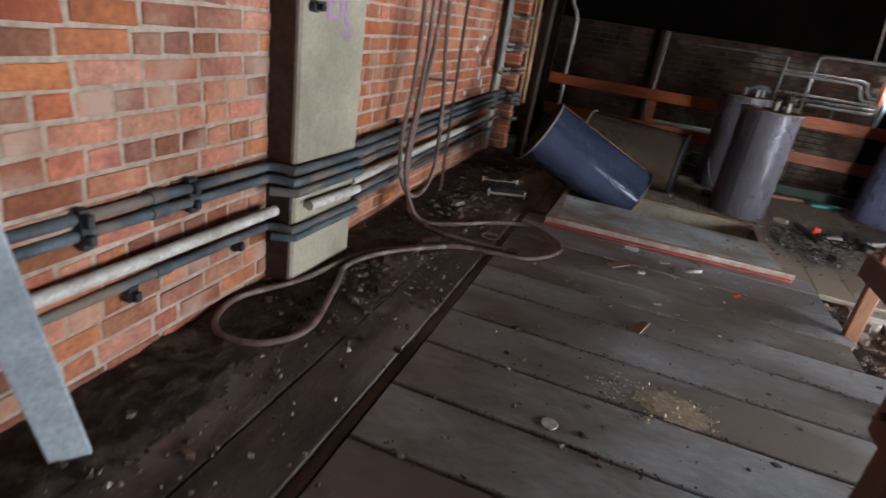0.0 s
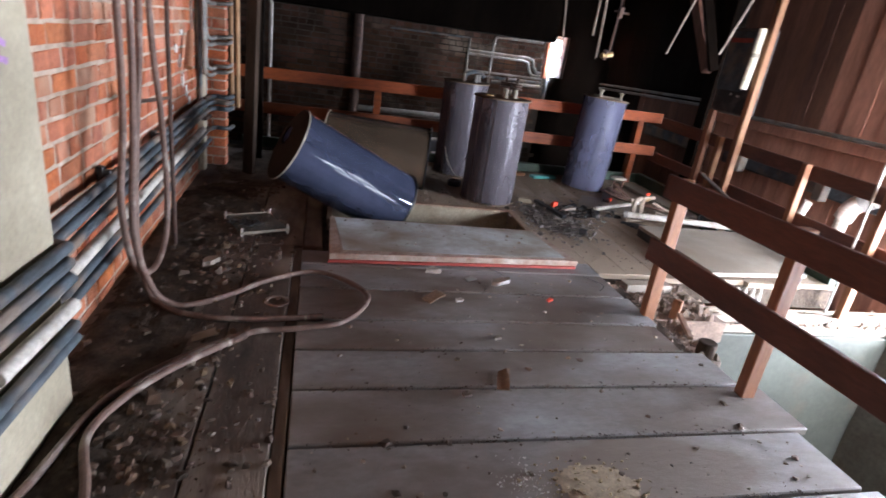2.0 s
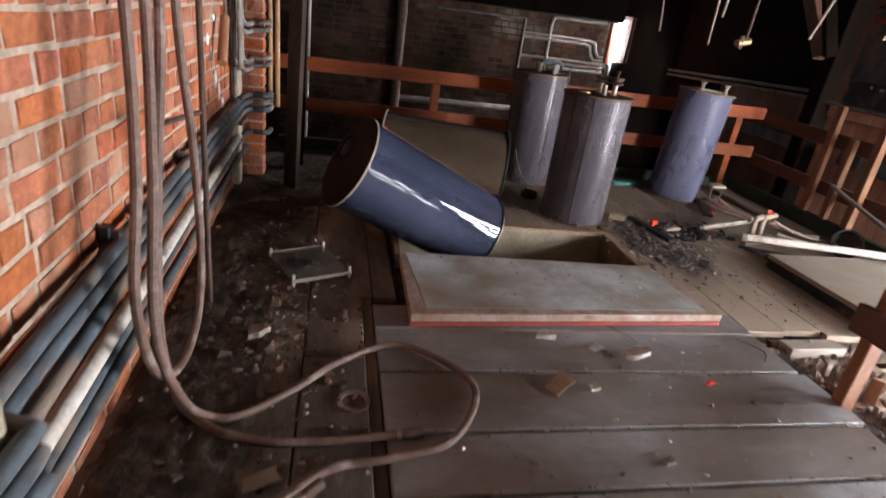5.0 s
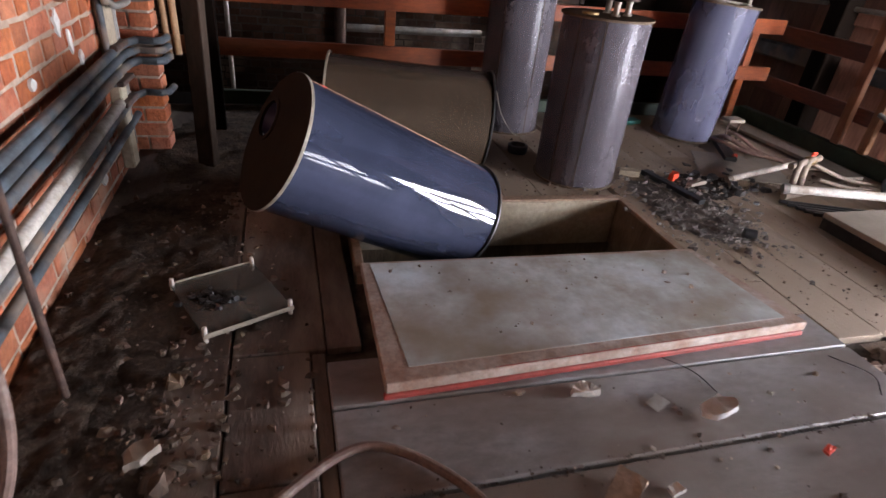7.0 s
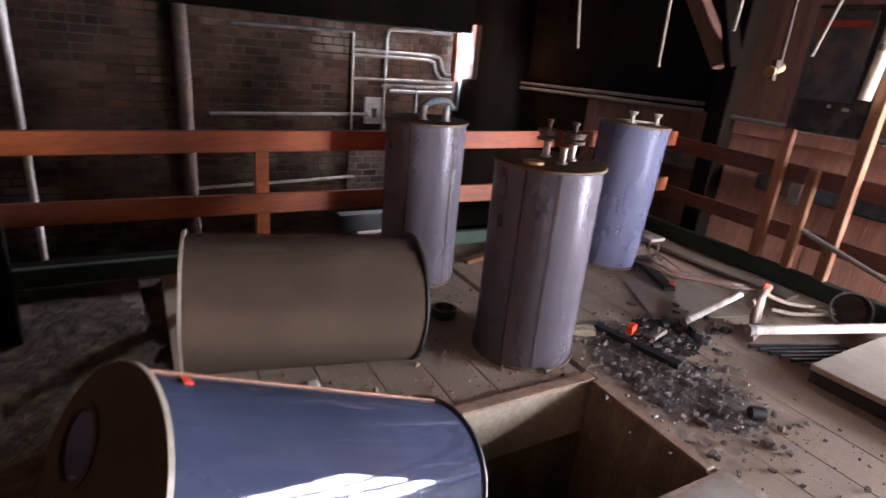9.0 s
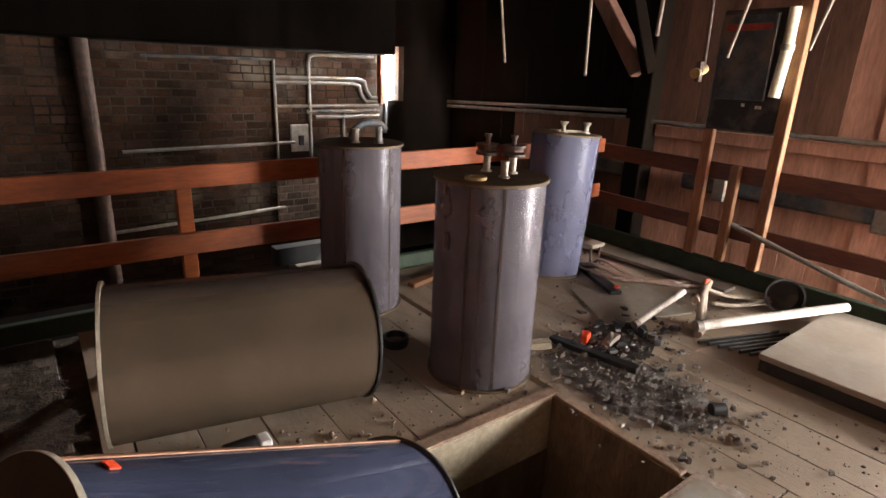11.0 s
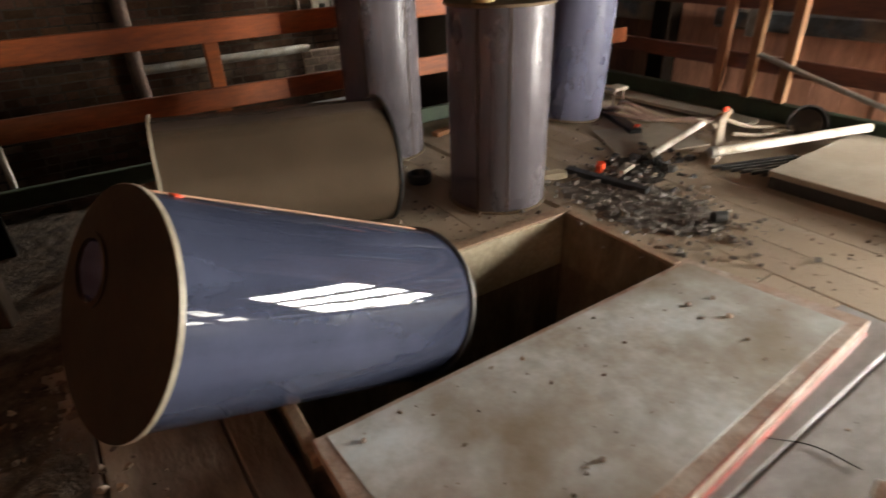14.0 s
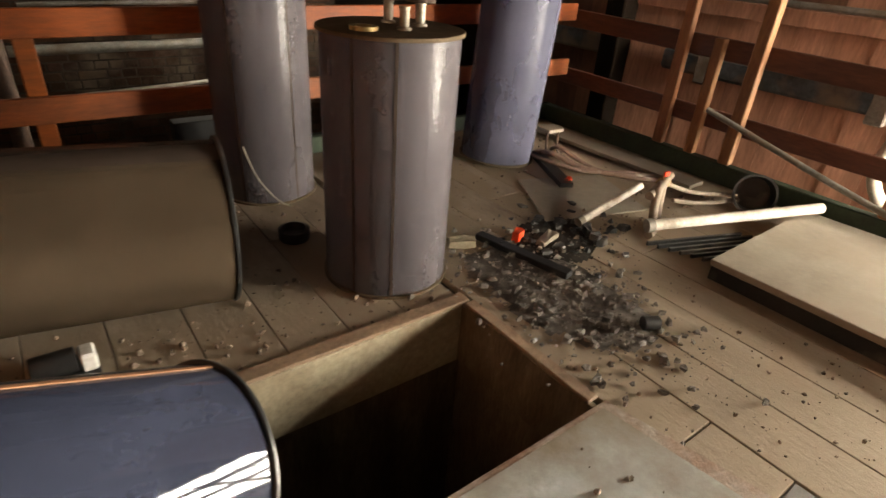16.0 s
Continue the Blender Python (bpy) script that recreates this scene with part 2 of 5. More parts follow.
M["rubble"] = mat("crumbled_rubble", (0.27, 0.20, 0.15), (0.13, 0.095, 0.07), 0.95, scale=12, fine=70, per_piece=0.45, bump=0.5)
M["dirt"] = mat("dark_dirt", (0.115, 0.086, 0.064), (0.034, 0.026, 0.02), 0.98, spec=0.1, scale=9, fine=60, bump=0.9, depth=0.02)
M["grey_plate"] = mat("blue_grey_steel_plate", (0.42, 0.45, 0.46), (0.28, 0.30, 0.31), 0.5, scale=5, fine=50)
M["purple"] = mat("purple_spray_paint", (0.30, 0.15, 0.34), (0.22, 0.11, 0.25), 0.7, scale=20, fine=80)
M["lit_side_cream"] = mat("cream_lit_side", (0.72, 0.66, 0.50), (0.55, 0.48, 0.34), 0.35, scale=9, fine=60, bump=0.05)
M["chip"] = mat("mixed_chips", (0.27, 0.225, 0.18), (0.13, 0.10, 0.075), 0.9, scale=30, fine=90, per_piece=0.7, bump=0.3)
M["leaf"] = mat("dry_leaf", (0.13, 0.085, 0.055), (0.06, 0.04, 0.028), 0.9, scale=20, fine=90, per_piece=0.6, bump=0.3)
M["straw"] = mat("yellow_straw_dust", (0.42, 0.33, 0.20), (0.28, 0.21, 0.13), 0.95, scale=20, fine=90, per_piece=0.4)
M["cyan"] = mat("green_blue_plastic", (0.10, 0.38, 0.33), (0.06, 0.22, 0.2), 0.5, scale=8, fine=50)


def acrylic(name, tint, dusty, clear, rough, low=0.5, vary=0.22):
    """Clear tinted acrylic under a film of dust: part glass, part diffuse film, with a smooth gloss."""
    m = bpy.data.materials.new(name)
    m.use_nodes = True
    n, l = m.node_tree.nodes, m.node_tree.links
    p = n["Principled BSDF"]
    p.inputs["Roughness"].default_value = rough
    p.inputs["IOR"].default_value = 1.49
    p.inputs["Specular IOR Level"].default_value = 0.5 if rough < 0.1 else 0.17
    tr = n.new("ShaderNodeBsdfTransparent")
    tr.inputs[0].default_value = (*tint, 1)
    tc = n.new("ShaderNodeTexCoord")
    film, streak, spots = n.new("ShaderNodeTexNoise"), n.new("ShaderNodeTexNoise"), n.new("ShaderNodeTexNoise")
    film.inputs["Scale"].default_value, film.inputs["Detail"].default_value = 2.6, 5
    mp = n.new("ShaderNodeMapping")
    mp.inputs["Scale"].default_value = (5, 5, 0.25)
    l.new(tc.outputs["Object"], mp.inputs[0])
    l.new(mp.outputs[0], streak.inputs["Vector"])
    streak.inputs["Scale"].default_value, streak.inputs["Detail"].default_value = 1.2, 6
    spots.inputs["Scale"].default_value, spots.inputs["Detail"].default_value, spots.inputs["Roughness"].default_value = 22, 8, 0.75
    for tex in (film, spots):
        l.new(tc.outputs["Object"], tex.inputs["Vector"])
    ramp = n.new("ShaderNodeValToRGB")
    ramp.color_ramp.elements[0].position, ramp.color_ramp.elements[1].position = 0.34, 0.66
    ramp.color_ramp.elements[0].color = (*[c * low for c in dusty], 1)
    ramp.color_ramp.elements[1].color = (*dusty, 1)
    both = n.new("ShaderNodeMath")
    both.operation = "ADD"
    half = n.new("ShaderNodeMath")
    half.operation, half.inputs[1].default_value = "MULTIPLY", 0.44
    more = n.new("ShaderNodeMath")
    more.operation, more.inputs[1].default_value = "MULTIPLY_ADD", 0.28
    l.new(film.outputs[0], both.inputs[0])
    l.new(streak.outputs[0], both.inputs[1])
    l.new(spots.outputs[0], more.inputs[0])
    l.new(both.outputs[0], more.inputs[2])
    l.new(more.outputs[0], half.inputs[0])
    l.new(half.outputs[0], ramp.inputs[0])
    l.new(ramp.outputs[0], p.inputs["Base Color"])
    rg = n.new("ShaderNodeMapRange")
    rg.inputs[1].default_value, rg.inputs[2].default_value = 0.34, 0.66
    rg.inputs[3].default_value, rg.inputs[4].default_value = min(clear + vary, 1), max(clear - vary, 0)
    l.new(half.outputs[0], rg.inputs[0])
    rr = n.new("ShaderNodeMapRange")
    rr.inputs[3].default_value, rr.inputs[4].default_value = max(rough - 0.02, 0.015), rough + 0.025
    l.new(spots.outputs[0], rr.inputs[0])
    l.new(rr.outputs[0], p.inputs["Roughness"])
    mixs = n.new("ShaderNodeMixShader")
    l.new(rg.outputs[0], mixs.inputs[0])
    l.new(p.outputs[0], mixs.inputs[1])
    l.new(tr.outputs[0], mixs.inputs[2])
    l.new(mixs.outputs[0], n["Material Output"].inputs[0])
    return m


M["acrylic"] = acrylic("dusty_violet_acrylic", (0.62, 0.58, 0.66), (0.190, 0.170, 0.184), 0.44, 0.24, 0.70, 0.12)
M["acrylic_blue"] = acrylic("violet_blue_acrylic", (0.54, 0.55, 0.76), (0.165, 0.170, 0.240), 0.38, 0.26, 0.74, 0.12)
M["acrylic_gloss"] = acrylic("glossy_blue_acrylic", (0.30, 0.35, 0.52), (0.050, 0.058, 0.094), 0.26, 0.04, 0.45, 0.18)
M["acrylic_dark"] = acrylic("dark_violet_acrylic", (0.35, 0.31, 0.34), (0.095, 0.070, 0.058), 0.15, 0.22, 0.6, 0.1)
# Haze and brown films carry the lying drum's light and shade besides its dust.
M["acrylic_haze"] = acrylic("thin_brown_shade_step", (0.9, 0.88, 0.86), (0.205, 0.150, 0.106), 0.82, 0.36, 0.7, 0.10)
M["acrylic_brown"] = acrylic("lit_brown_dusted_acrylic", (0.4, 0.33, 0.26), (0.150, 0.104, 0.070), 0.20, 0.30, 0.66, 0.08)
M["acrylic_tray"] = acrylic("clear_grimy_acrylic", (0.8, 0.8, 0.78), (0.22, 0.20, 0.17), 0.55, 0.12)


# ---- mesh tools ----
def part(name, bm, material, parent=None, label="", smooth=False):
    me = bpy.data.meshes.new(name)
    bmesh.ops.recalc_face_normals(bm, faces=bm.faces)
    if smooth:
        for f in bm.faces:
            f.smooth = True
        for e in bm.edges:
            if len(e.link_faces) == 2 and e.calc_face_angle(0) > 0.6:
                e.smooth = False
    bm.to_mesh(me)
    bm.free()
    me.materials.append(M[material] if isinstance(material, str) else material)
    ob = new(name, me)
    if parent:
        ob.parent = parent
    if label:
        ob["label"] = label
    return ob


def empty(name, m, label, category, group="", kind=""):
    ob = new(name)
    ob.matrix_world = m
    return tagged(ob, label, category, group, kind)


def box(x0, y0, z0, x1, y1, z1, bevel=0.004, bm=None):
    own = bm or bmesh.new()
    got = bmesh.ops.create_cube(own, size=1)
    vs = got["verts"]
    for v in vs:
        v.co = Vector(((x0 + x1) / 2 + v.co.x * (x1 - x0), (y0 + y1) / 2 + v.co.y * (y1 - y0), (z0 + z1) / 2 + v.co.z * (z1 - z0)))
    if bevel:
        es = list({e for v in vs for e in v.link_edges})
        bmesh.ops.bevel(own, geom=es, offset=min(bevel, 0.3 * min(abs(x1 - x0), abs(y1 - y0), abs(z1 - z0))), segments=1, affect="EDGES")
    return own


def beam(a, b, w, h, bevel=0.004, twist=0.0, bm=None):
    """A squared timber from a to b."""
    a, b = Vector(a), Vector(b)
    own = bmesh.new()
    n = (b - a).length
    box(-w / 2, -h / 2, 0, w / 2, h / 2, n, bevel, own)
    turn = (b - a).to_track_quat("Z", "Y").to_matrix().to_4x4()
    own.transform(Matrix.Translation(a) @ turn @ Matrix.Rotation(twist, 4, "Z"))
    if bm:
        me = bpy.data.meshes.new("t")
        own.to_mesh(me)
        own.free()
        bm.from_mesh(me)
        bpy.data.meshes.remove(me)
        return bm
    return own


def spline(points, steps=8):
    """Points along a smooth line through the given points."""
    p = [Vector(q) for q in points]
    p = [p[0] * 2 - p[1]] + p + [p[-1] * 2 - p[-2]]
    out = []
    for i in range(1, len(p) - 2):
        for s in range(steps):
            u = s / steps
            a, b, c, d = p[i - 1], p[i], p[i + 1], p[i + 2]
            out.append(0.5 * ((2 * b) + (c - a) * u + (2 * a - 5 * b + 4 * c - d) * u * u + (3 * b - a - 3 * c + d) * u ** 3))
    return out + [p[-2]]


def tube(points, r, sides=10, cap=True, bm=None):
    """A round tube along points; r may be a number or one for each point."""
    own = bm or bmesh.new()
    pts = [Vector(q) for q in points]
    rings, up = [], None
    for i, q in enumerate(pts):
        d = (pts[min(i + 1, len(pts) - 1)] - pts[max(i - 1, 0)]).normalized()
        if up is None:
            up = d.orthogonal().normalized()
        up = (up - d * up.dot(d)).normalized()
        side = d.cross(up)
        rad = r[i] if isinstance(r, (list, tuple)) else r
        rings.append([own.verts.new(q + rad * (math.cos(2 * math.pi * k / sides) * up + math.sin(2 * math.pi * k / sides) * side)) for k in range(sides)])
    for a, b in zip(rings, rings[1:]):
        for k in range(sides):
            own.faces.new((a[k], a[(k + 1) % sides], b[(k + 1) % sides], b[k]))
    if cap:
        own.faces.new(rings[0][::-1])
        own.faces.new(rings[-1])
    return own


def lathe(profile, sides=48, bm=None, m=None):
    """A turned shape: (radius, height) pairs round the z axis."""
    own = bm or bmesh.new()
    rings = []
    for r, z in profile:
        if r < 1e-5:
            rings.append([own.verts.new((0, 0, z))])
        else:
            rings.append([own.verts.new((r * math.cos(2 * math.pi * k / sides), r * math.sin(2 * math.pi * k / sides), z)) for k in range(sides)])
    for a, b in zip(rings, rings[1:]):
        for k in range(sides):
            q = [a[k % len(a)], a[(k + 1) % len(a)], b[(k + 1) % len(b)], b[k % len(b)]]
            q = list(dict.fromkeys(q))
            if len(q) > 2:
                own.faces.new(q)
    if m:
        own.transform(m)
    return own


def prism(poly, z0, z1, bm=None):
    """An upright slab over a plan outline."""
    own = bm or bmesh.new()
    lo, hi = [own.verts.new((x, y, z0)) for x, y in poly], [own.verts.new((x, y, z1)) for x, y in poly]
    own.faces.new(lo[::-1])
    own.faces.new(hi)
    for i in range(len(poly)):
        j = (i + 1) % len(poly)
        own.faces.new((lo[i], lo[j], hi[j], hi[i]))
    return own


def setting(name, bm, material, label, category):
    return tagged(part(name, bm, material), label, category, "", "structure")


# ---- structure ----
WALL = pose(0.012, 0, 0, 0, 0, 2.3)


def wall_x(y):
    """Where the face of the west wall stands."""
    return 0.012 - 0.0402 * y


floor_base = empty("floor_base", pose(0, 0, 0), "black joists and sub-floor below the planks", "floor", "", "structure")
for q in ((-0.1, -4, 2.84, 2.54), (-0.1, 2.54, 0.93, 4.98), (0.93, 3.245, 2.50, 4.98), (2.50, 2.54, 4.68, 4.98), (2.84, 1.99, 4.68, 2.54)):
    part("sub_floor", box(q[0], q[1], -0.2, q[2], q[3], -0.036, 0), "dirt", floor_base)
setting("ground", box(-14, -14, -3.0, 20, 22, -2.9, 0), "dirt", "dark dirty floor of the storey below", "floor")
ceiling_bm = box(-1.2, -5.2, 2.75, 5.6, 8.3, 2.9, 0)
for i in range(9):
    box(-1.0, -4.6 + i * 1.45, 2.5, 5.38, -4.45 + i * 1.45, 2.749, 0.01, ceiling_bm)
setting("ceiling", ceiling_bm, "dark_shade_timber", "dark timber ceiling with heavy joists", "ceiling")

# brick walls: the mortar body here, the bricks at the end of the file
wall_west = setting("wall_west", box(-0.3, -5, -3, -0.008, 4.08, 2.75, 0), "mortar", "red brick wall in English bond with pale mortar", "wall")
wall_west.matrix_world = WALL
setting("wall_west_rear", box(-1.3, 4.05, -3, -1.1, 8.2, 2.75, 0), "old_mortar", "dark wall of the recess behind the rail", "wall")
setting("wall_recess", box(-1.1, 4.10, -3, -0.20, 4.26, 2.75, 0), "old_mortar", "dark return wall beside the recess", "wall")
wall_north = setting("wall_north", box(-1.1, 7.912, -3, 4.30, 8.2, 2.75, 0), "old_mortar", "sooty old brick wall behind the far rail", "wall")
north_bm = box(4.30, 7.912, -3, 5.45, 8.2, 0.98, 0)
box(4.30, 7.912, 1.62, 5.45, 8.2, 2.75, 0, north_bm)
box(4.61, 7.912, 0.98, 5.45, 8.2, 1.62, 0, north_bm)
setting("wall_north_east", north_bm, "dark_shade_timber", "dark wall round the narrow window", "wall")
# Unseen wall behind the camera, set to keep south light off the west side.
south_bm = box(-0.4, -3.2, -3, 4.6, -3.0, 2.75, 0)
box(4.25, -5.2, -3, 5.5, -5.0, 0.5, 0, south_bm)
box(4.25, -5.2, 2.6, 5.5, -5.0, 2.75, 0, south_bm)
box(4.05, -5.2, -3, 4.25, -3.2, 2.75, 0, south_bm)
setting("wall_south", south_bm, "old_mortar", "unseen plain wall that limits the south light, with a window opening", "wall")

# east boarding, with an opening for the windows
EAST = 5.4
east_bm = box(EAST + 0.03, 1.66, -3, EAST + 0.2, 8.2, 2.75, 0)
box(EAST + 0.03, -5.2, -3, EAST + 0.2, 1.66, -0.34, 0, east_bm)
box(EAST + 0.03, -5.2, 1.25, EAST + 0.2, 1.66, 2.75, 0, east_bm)
box(EAST + 0.03, -5.2, -0.34, EAST + 0.2, -3.4, 1.25, 0, east_bm)
box(EAST + 0.03, -1.2, -0.34, EAST + 0.2, -0.25, 1.25, 0, east_bm)
wall_east = setting("wall_east", east_bm, "dark_shade_timber", "red-brown timber boarding nailed upright", "wall")


def casement(name, m, w, h, cols, rows, label):
    """A window: frame, sill, bars and panes, in its own x-z plane."""
    w0 = empty(name, m, label, "window", "", "structure")
    fr = box(-w / 2, -0.03, 0, w / 2, 0.03, 0.06, 0.004)
    box(-w / 2, -0.03, h - 0.06, w / 2, 0.03, h, 0.004, fr)
    box(-w / 2, -0.03, 0.06, -w / 2 + 0.06, 0.03, h - 0.06, 0.004, fr)
    box(w / 2 - 0.06, -0.03, 0.06, w / 2, 0.03, h - 0.06, 0.004, fr)
    part("window_frame", fr, "white", w0)
    cw, ch = (w - 0.12) / cols, (h - 0.12) / rows
    for i in range(1, cols):
        x = -w / 2 + 0.06 + i * cw
        part("bar", box(x - 0.036, -0.02, 0.06, x + 0.036, 0.02, h - 0.06, 0.003), "white", w0)
    for j in range(1, rows):
        z = 0.06 + j * ch
        part("bar", box(-w / 2 + 0.06, -0.017, z - 0.022, w / 2 - 0.06, 0.017, z + 0.022, 0.003), "white", w0)
    return w0


casement("window_1", pose(EAST + 0.1, 0.705, -0.34, 0, 0, 90), 1.91, 1.59, 3, 3, "white barred window full of bright sky")
casement("window_2", pose(EAST + 0.1, -2.3, -0.34, 0, 0, 90), 2.2, 1.59, 3, 3, "white barred window full of bright sky")
casement("window_3", pose(4.455, 8.06, 0.98), 0.31, 0.64, 1, 2, "narrow bright window in the far corner")
# Unseen window, added to hold the south fill lamp.
casement("added_window_south", pose(4.82, -5.1, 0.5), 1.14, 2.1, 2, 4, "white barred window full of bright sky")
# the sky seen in the openings
glow = bpy.data.materials.new("bright_sky")
glow.use_nodes = True
glow.node_tree.nodes["Principled BSDF"].inputs["Emission Color"].default_value = (0.93, 0.97, 1.0, 1)
glow.node_tree.nodes["Principled BSDF"].inputs["Emission Strength"].default_value = 9.0
M["sky"] = glow
setting("backdrop", box(EAST + 0.9, -4.2, -2.2, EAST + 0.95, 2.6, 2.6, 0), "sky", "plain bright overcast sky outside the windows", "sky")
setting("backdrop_north", box(4.0, 8.5, 0.5, 5.0, 8.55, 2.2, 0), "sky", "plain bright overcast sky outside the narrow window", "sky")

window_light("daylight_east", (EAST + 0.16, 0.705, 0.45), (EAST - 4, 0.75, 0.25), 1.84, 1.52, 640, (0.92, 0.96, 1.0))
window_light("daylight_east_rear", (EAST + 0.16, -2.3, 0.45), (EAST - 4, -1.9, 0.25), 2.1, 1.52, 60, (0.88, 0.94, 1.0))
# Added fill that brightens the boarding and far deck, narrowed by its spread.
window_light("added_fill_south", (4.82, -4.98, 1.55), (5.1, 2.5, 0.5), 1.05, 1.9, 200, (0.98, 0.98, 0.98), 60)
window_light("daylight_corner", (4.455, 7.88, 1.3), (3.5, 7.72, 1.0), 0.26, 0.6, 110, (0.95, 0.97, 1.0), 90)


# ---- rails ----
def plank_rail(a, b, th, hh, bevel=0.004):
    """An upright board on edge from a to b (centres), hh high and th thick."""
    a, b = Vector(a), Vector(b)
    d = b - a
    bm = box(0, -th / 2, -hh / 2, d.length, th / 2, hh / 2, bevel)
    flat = math.atan2(d.y, d.x)
    rise = math.atan2(d.z, math.hypot(d.x, d.y))
    bm.transform(Matrix.Translation(a) @ Matrix.Rotation(flat, 4, "Z") @ Matrix.Rotation(-rise, 4, "Y"))
    return bm


def rail(name, label, posts, boards):
    top = empty(name, pose(posts[0][0], posts[0][1], 0), label, "railing")
    inv = top.matrix_world.inverted()
    for x, y, z0, z1, w, d, m in posts:
        bm = box(x - w / 2, y - d / 2, z0, x + w / 2, y + d / 2, z1, 0.005)
        bm.transform(inv)
        part("post", bm, m, top)
    for a, b, th, hh, m in boards:
        bm = plank_rail(a, b, th, hh)
        bm.transform(inv)
        part("board", bm, m, top)
    return top


rail("north_rail", "orange-stained wooden guard rail with two boards",
     [(1.375, 4.86, 0.0, 0.72, 0.075, 0.05, "orange"), (4.44, 4.86, 0.0, 0.85, 0.07, 0.05, "orange"), (-0.6, 4.86, 0.0, 0.82, 0.07, 0.05, "orange")],
     [((-1.0, 4.82, 0.755), (4.68, 4.82, 0.80), 0.028, 0.115, "orange"), ((-1.0, 4.82, 0.425), (4.68, 4.82, 0.42), 0.028, 0.115, "orange")])
rail("near_rail", "brown wooden guard rail beside the open well",
     [(2.765, 1.385, -0.1, 0.80, 0.07, 0.055, "post"), (2.825, 0.63, -0.1, 0.80, 0.07, 0.055, "post"), (2.87, -0.16, -0.1, 0.80, 0.07, 0.055, "post"), (2.93, -0.95, -0.1, 0.80, 0.07, 0.055, "post")],
     [((2.705, 1.45, 0.745), (2.885, -1.6, 0.745), 0.028, 0.125, "rail"), ((2.705, 1.45, 0.385), (2.885, -1.6, 0.385), 0.028, 0.125, "rail")])
rail("east_rail", "brown wooden guard rail in front of the boarding",
     [(4.635, 2.576, 0.121, 0.785, 0.06, 0.055, "post"), (4.635, 1.826, -0.24, 0.785, 0.06, 0.055, "post"), (4.635, 0.95, -0.3, 0.785, 0.06, 0.055, "post"), (4.632, 3.665, 0.121, 0.80, 0.055, 0.06, "post")],
     [((4.70, 4.93, 0.758), (4.70, 0.25, 0.684), 0.028, 0.12, "rail"), ((4.70, 4.93, 0.356), (4.70, 0.25, 0.298), 0.028, 0.11, "rail")])


# ---- drums ----
def holed_disc(r, rh, cx, cy, z0, z1, sides=64):
    """A round plate with a round hole away from its middle."""
    bm = bmesh.new()
    rings = []
    for z in (z0, z1):
        for rad, ox, oy in ((r, 0, 0), (rh, cx, cy)):
            rings.append([bm.verts.new((ox + rad * math.cos(2 * math.pi * k / sides), oy + rad * math.sin(2 * math.pi * k / sides), z)) for k in range(sides)])
    for k in range(sides):
        j = (k + 1) % sides
        for a, b in ((0, 1), (1, 3), (3, 2), (2, 0)):
            bm.faces.new((rings[a][k], rings[a][j], rings[b][j], rings[b][k]))
    return bm


def drum(name, label, m, r, h, flange, skin, open_end=False, gasket=False, plate="flange"):
    """An acrylic drum: thin shell, seam strips, two end flanges, and pipe stubs on its top."""
    d = empty(name, m, label, "drum", "acrylic drums")
    part("shell", lathe([(r, 0.012), (r, h - 0.012), (r - 0.008, h - 0.012), (r - 0.008, 0.012), (r, 0.012)], 64), skin, d, smooth=True)
    part("base_flange", lathe([(0, 0), (flange - 0.002, 0), (flange, 0.002), (flange, 0.010), (flange - 0.002, 0.012), (0, 0.012)], 64), "black" if gasket else "flange", d)
    if open_end:
        part("end_flange", holed_disc(flange, open_end[2], open_end[0], open_end[1], h - 0.012, h), plate, d)
    else:
        part("end_flange", lathe([(0, h - 0.012), (flange - 0.002, h - 0.012), (flange, h - 0.010), (flange, h - 0.002), (flange - 0.002, h), (0, h)], 64), "flange", d)
    part("flange_edge", lathe([(flange + 0.0004, h - 0.013), (flange + 0.0016, h - 0.012), (flange + 0.0016, h - 0.002), (flange + 0.0004, h - 0.001), (flange + 0.0004, h - 0.013)], 64),
         "rim_edge" if gasket else "flange", d, smooth=True)
    return d


def stub(d, x, y, h, r, tall, material="steel", cap=True):
    bm = lathe([(r * 1.5, 0), (r * 1.5, 0.008), (r, 0.010), (r, tall - 0.012), (r * 1.15, tall - 0.010), (r * 1.15, tall), (r * 0.8, tall), (r * 0.8, tall - 0.02), (0, tall - 0.02)], 20)
    bm.transform(Matrix.Translation((x, y, h)))
    return part("pipe_stub", bm, material, d, smooth=True)


def along(a, b, roll=0.0):
    """The pose of an upright thing laid from a to b."""
    a, b = Vector(a), Vector(b)
    return Matrix.Translation(a) @ (b - a).to_track_quat("Z", "Y").to_matrix().to_4x4() @ Matrix.Rotation(roll, 4, "Z")


drum_a = drum("acrylic_drum", "dusty violet-grey acrylic drum standing by the hatch", pose(2.353, 3.582, 0.0), 0.236, 0.92, 0.246, "acrylic")
drum_b = drum("acrylic_drum", "dusty violet-grey acrylic drum against the far rail", pose(2.240, 4.560, 0.0), 0.228, 0.95, 0.238, "acrylic")
drum_c = drum("acrylic_drum", "blue acrylic drum leaning slightly in the corner", pose(3.66, 4.40, 0.008, 0.5, 3.0, 0), 0.225, 0.97, 0.235, "acrylic_blue")
drum_d = drum("acrylic_drum", "brown dust-coated acrylic drum lying on its side", along((1.788, 3.726, 0.284), (0.88, 3.858, 0.323)), 0.272, 0.918, 0.285, "acrylic_dark", gasket=True)
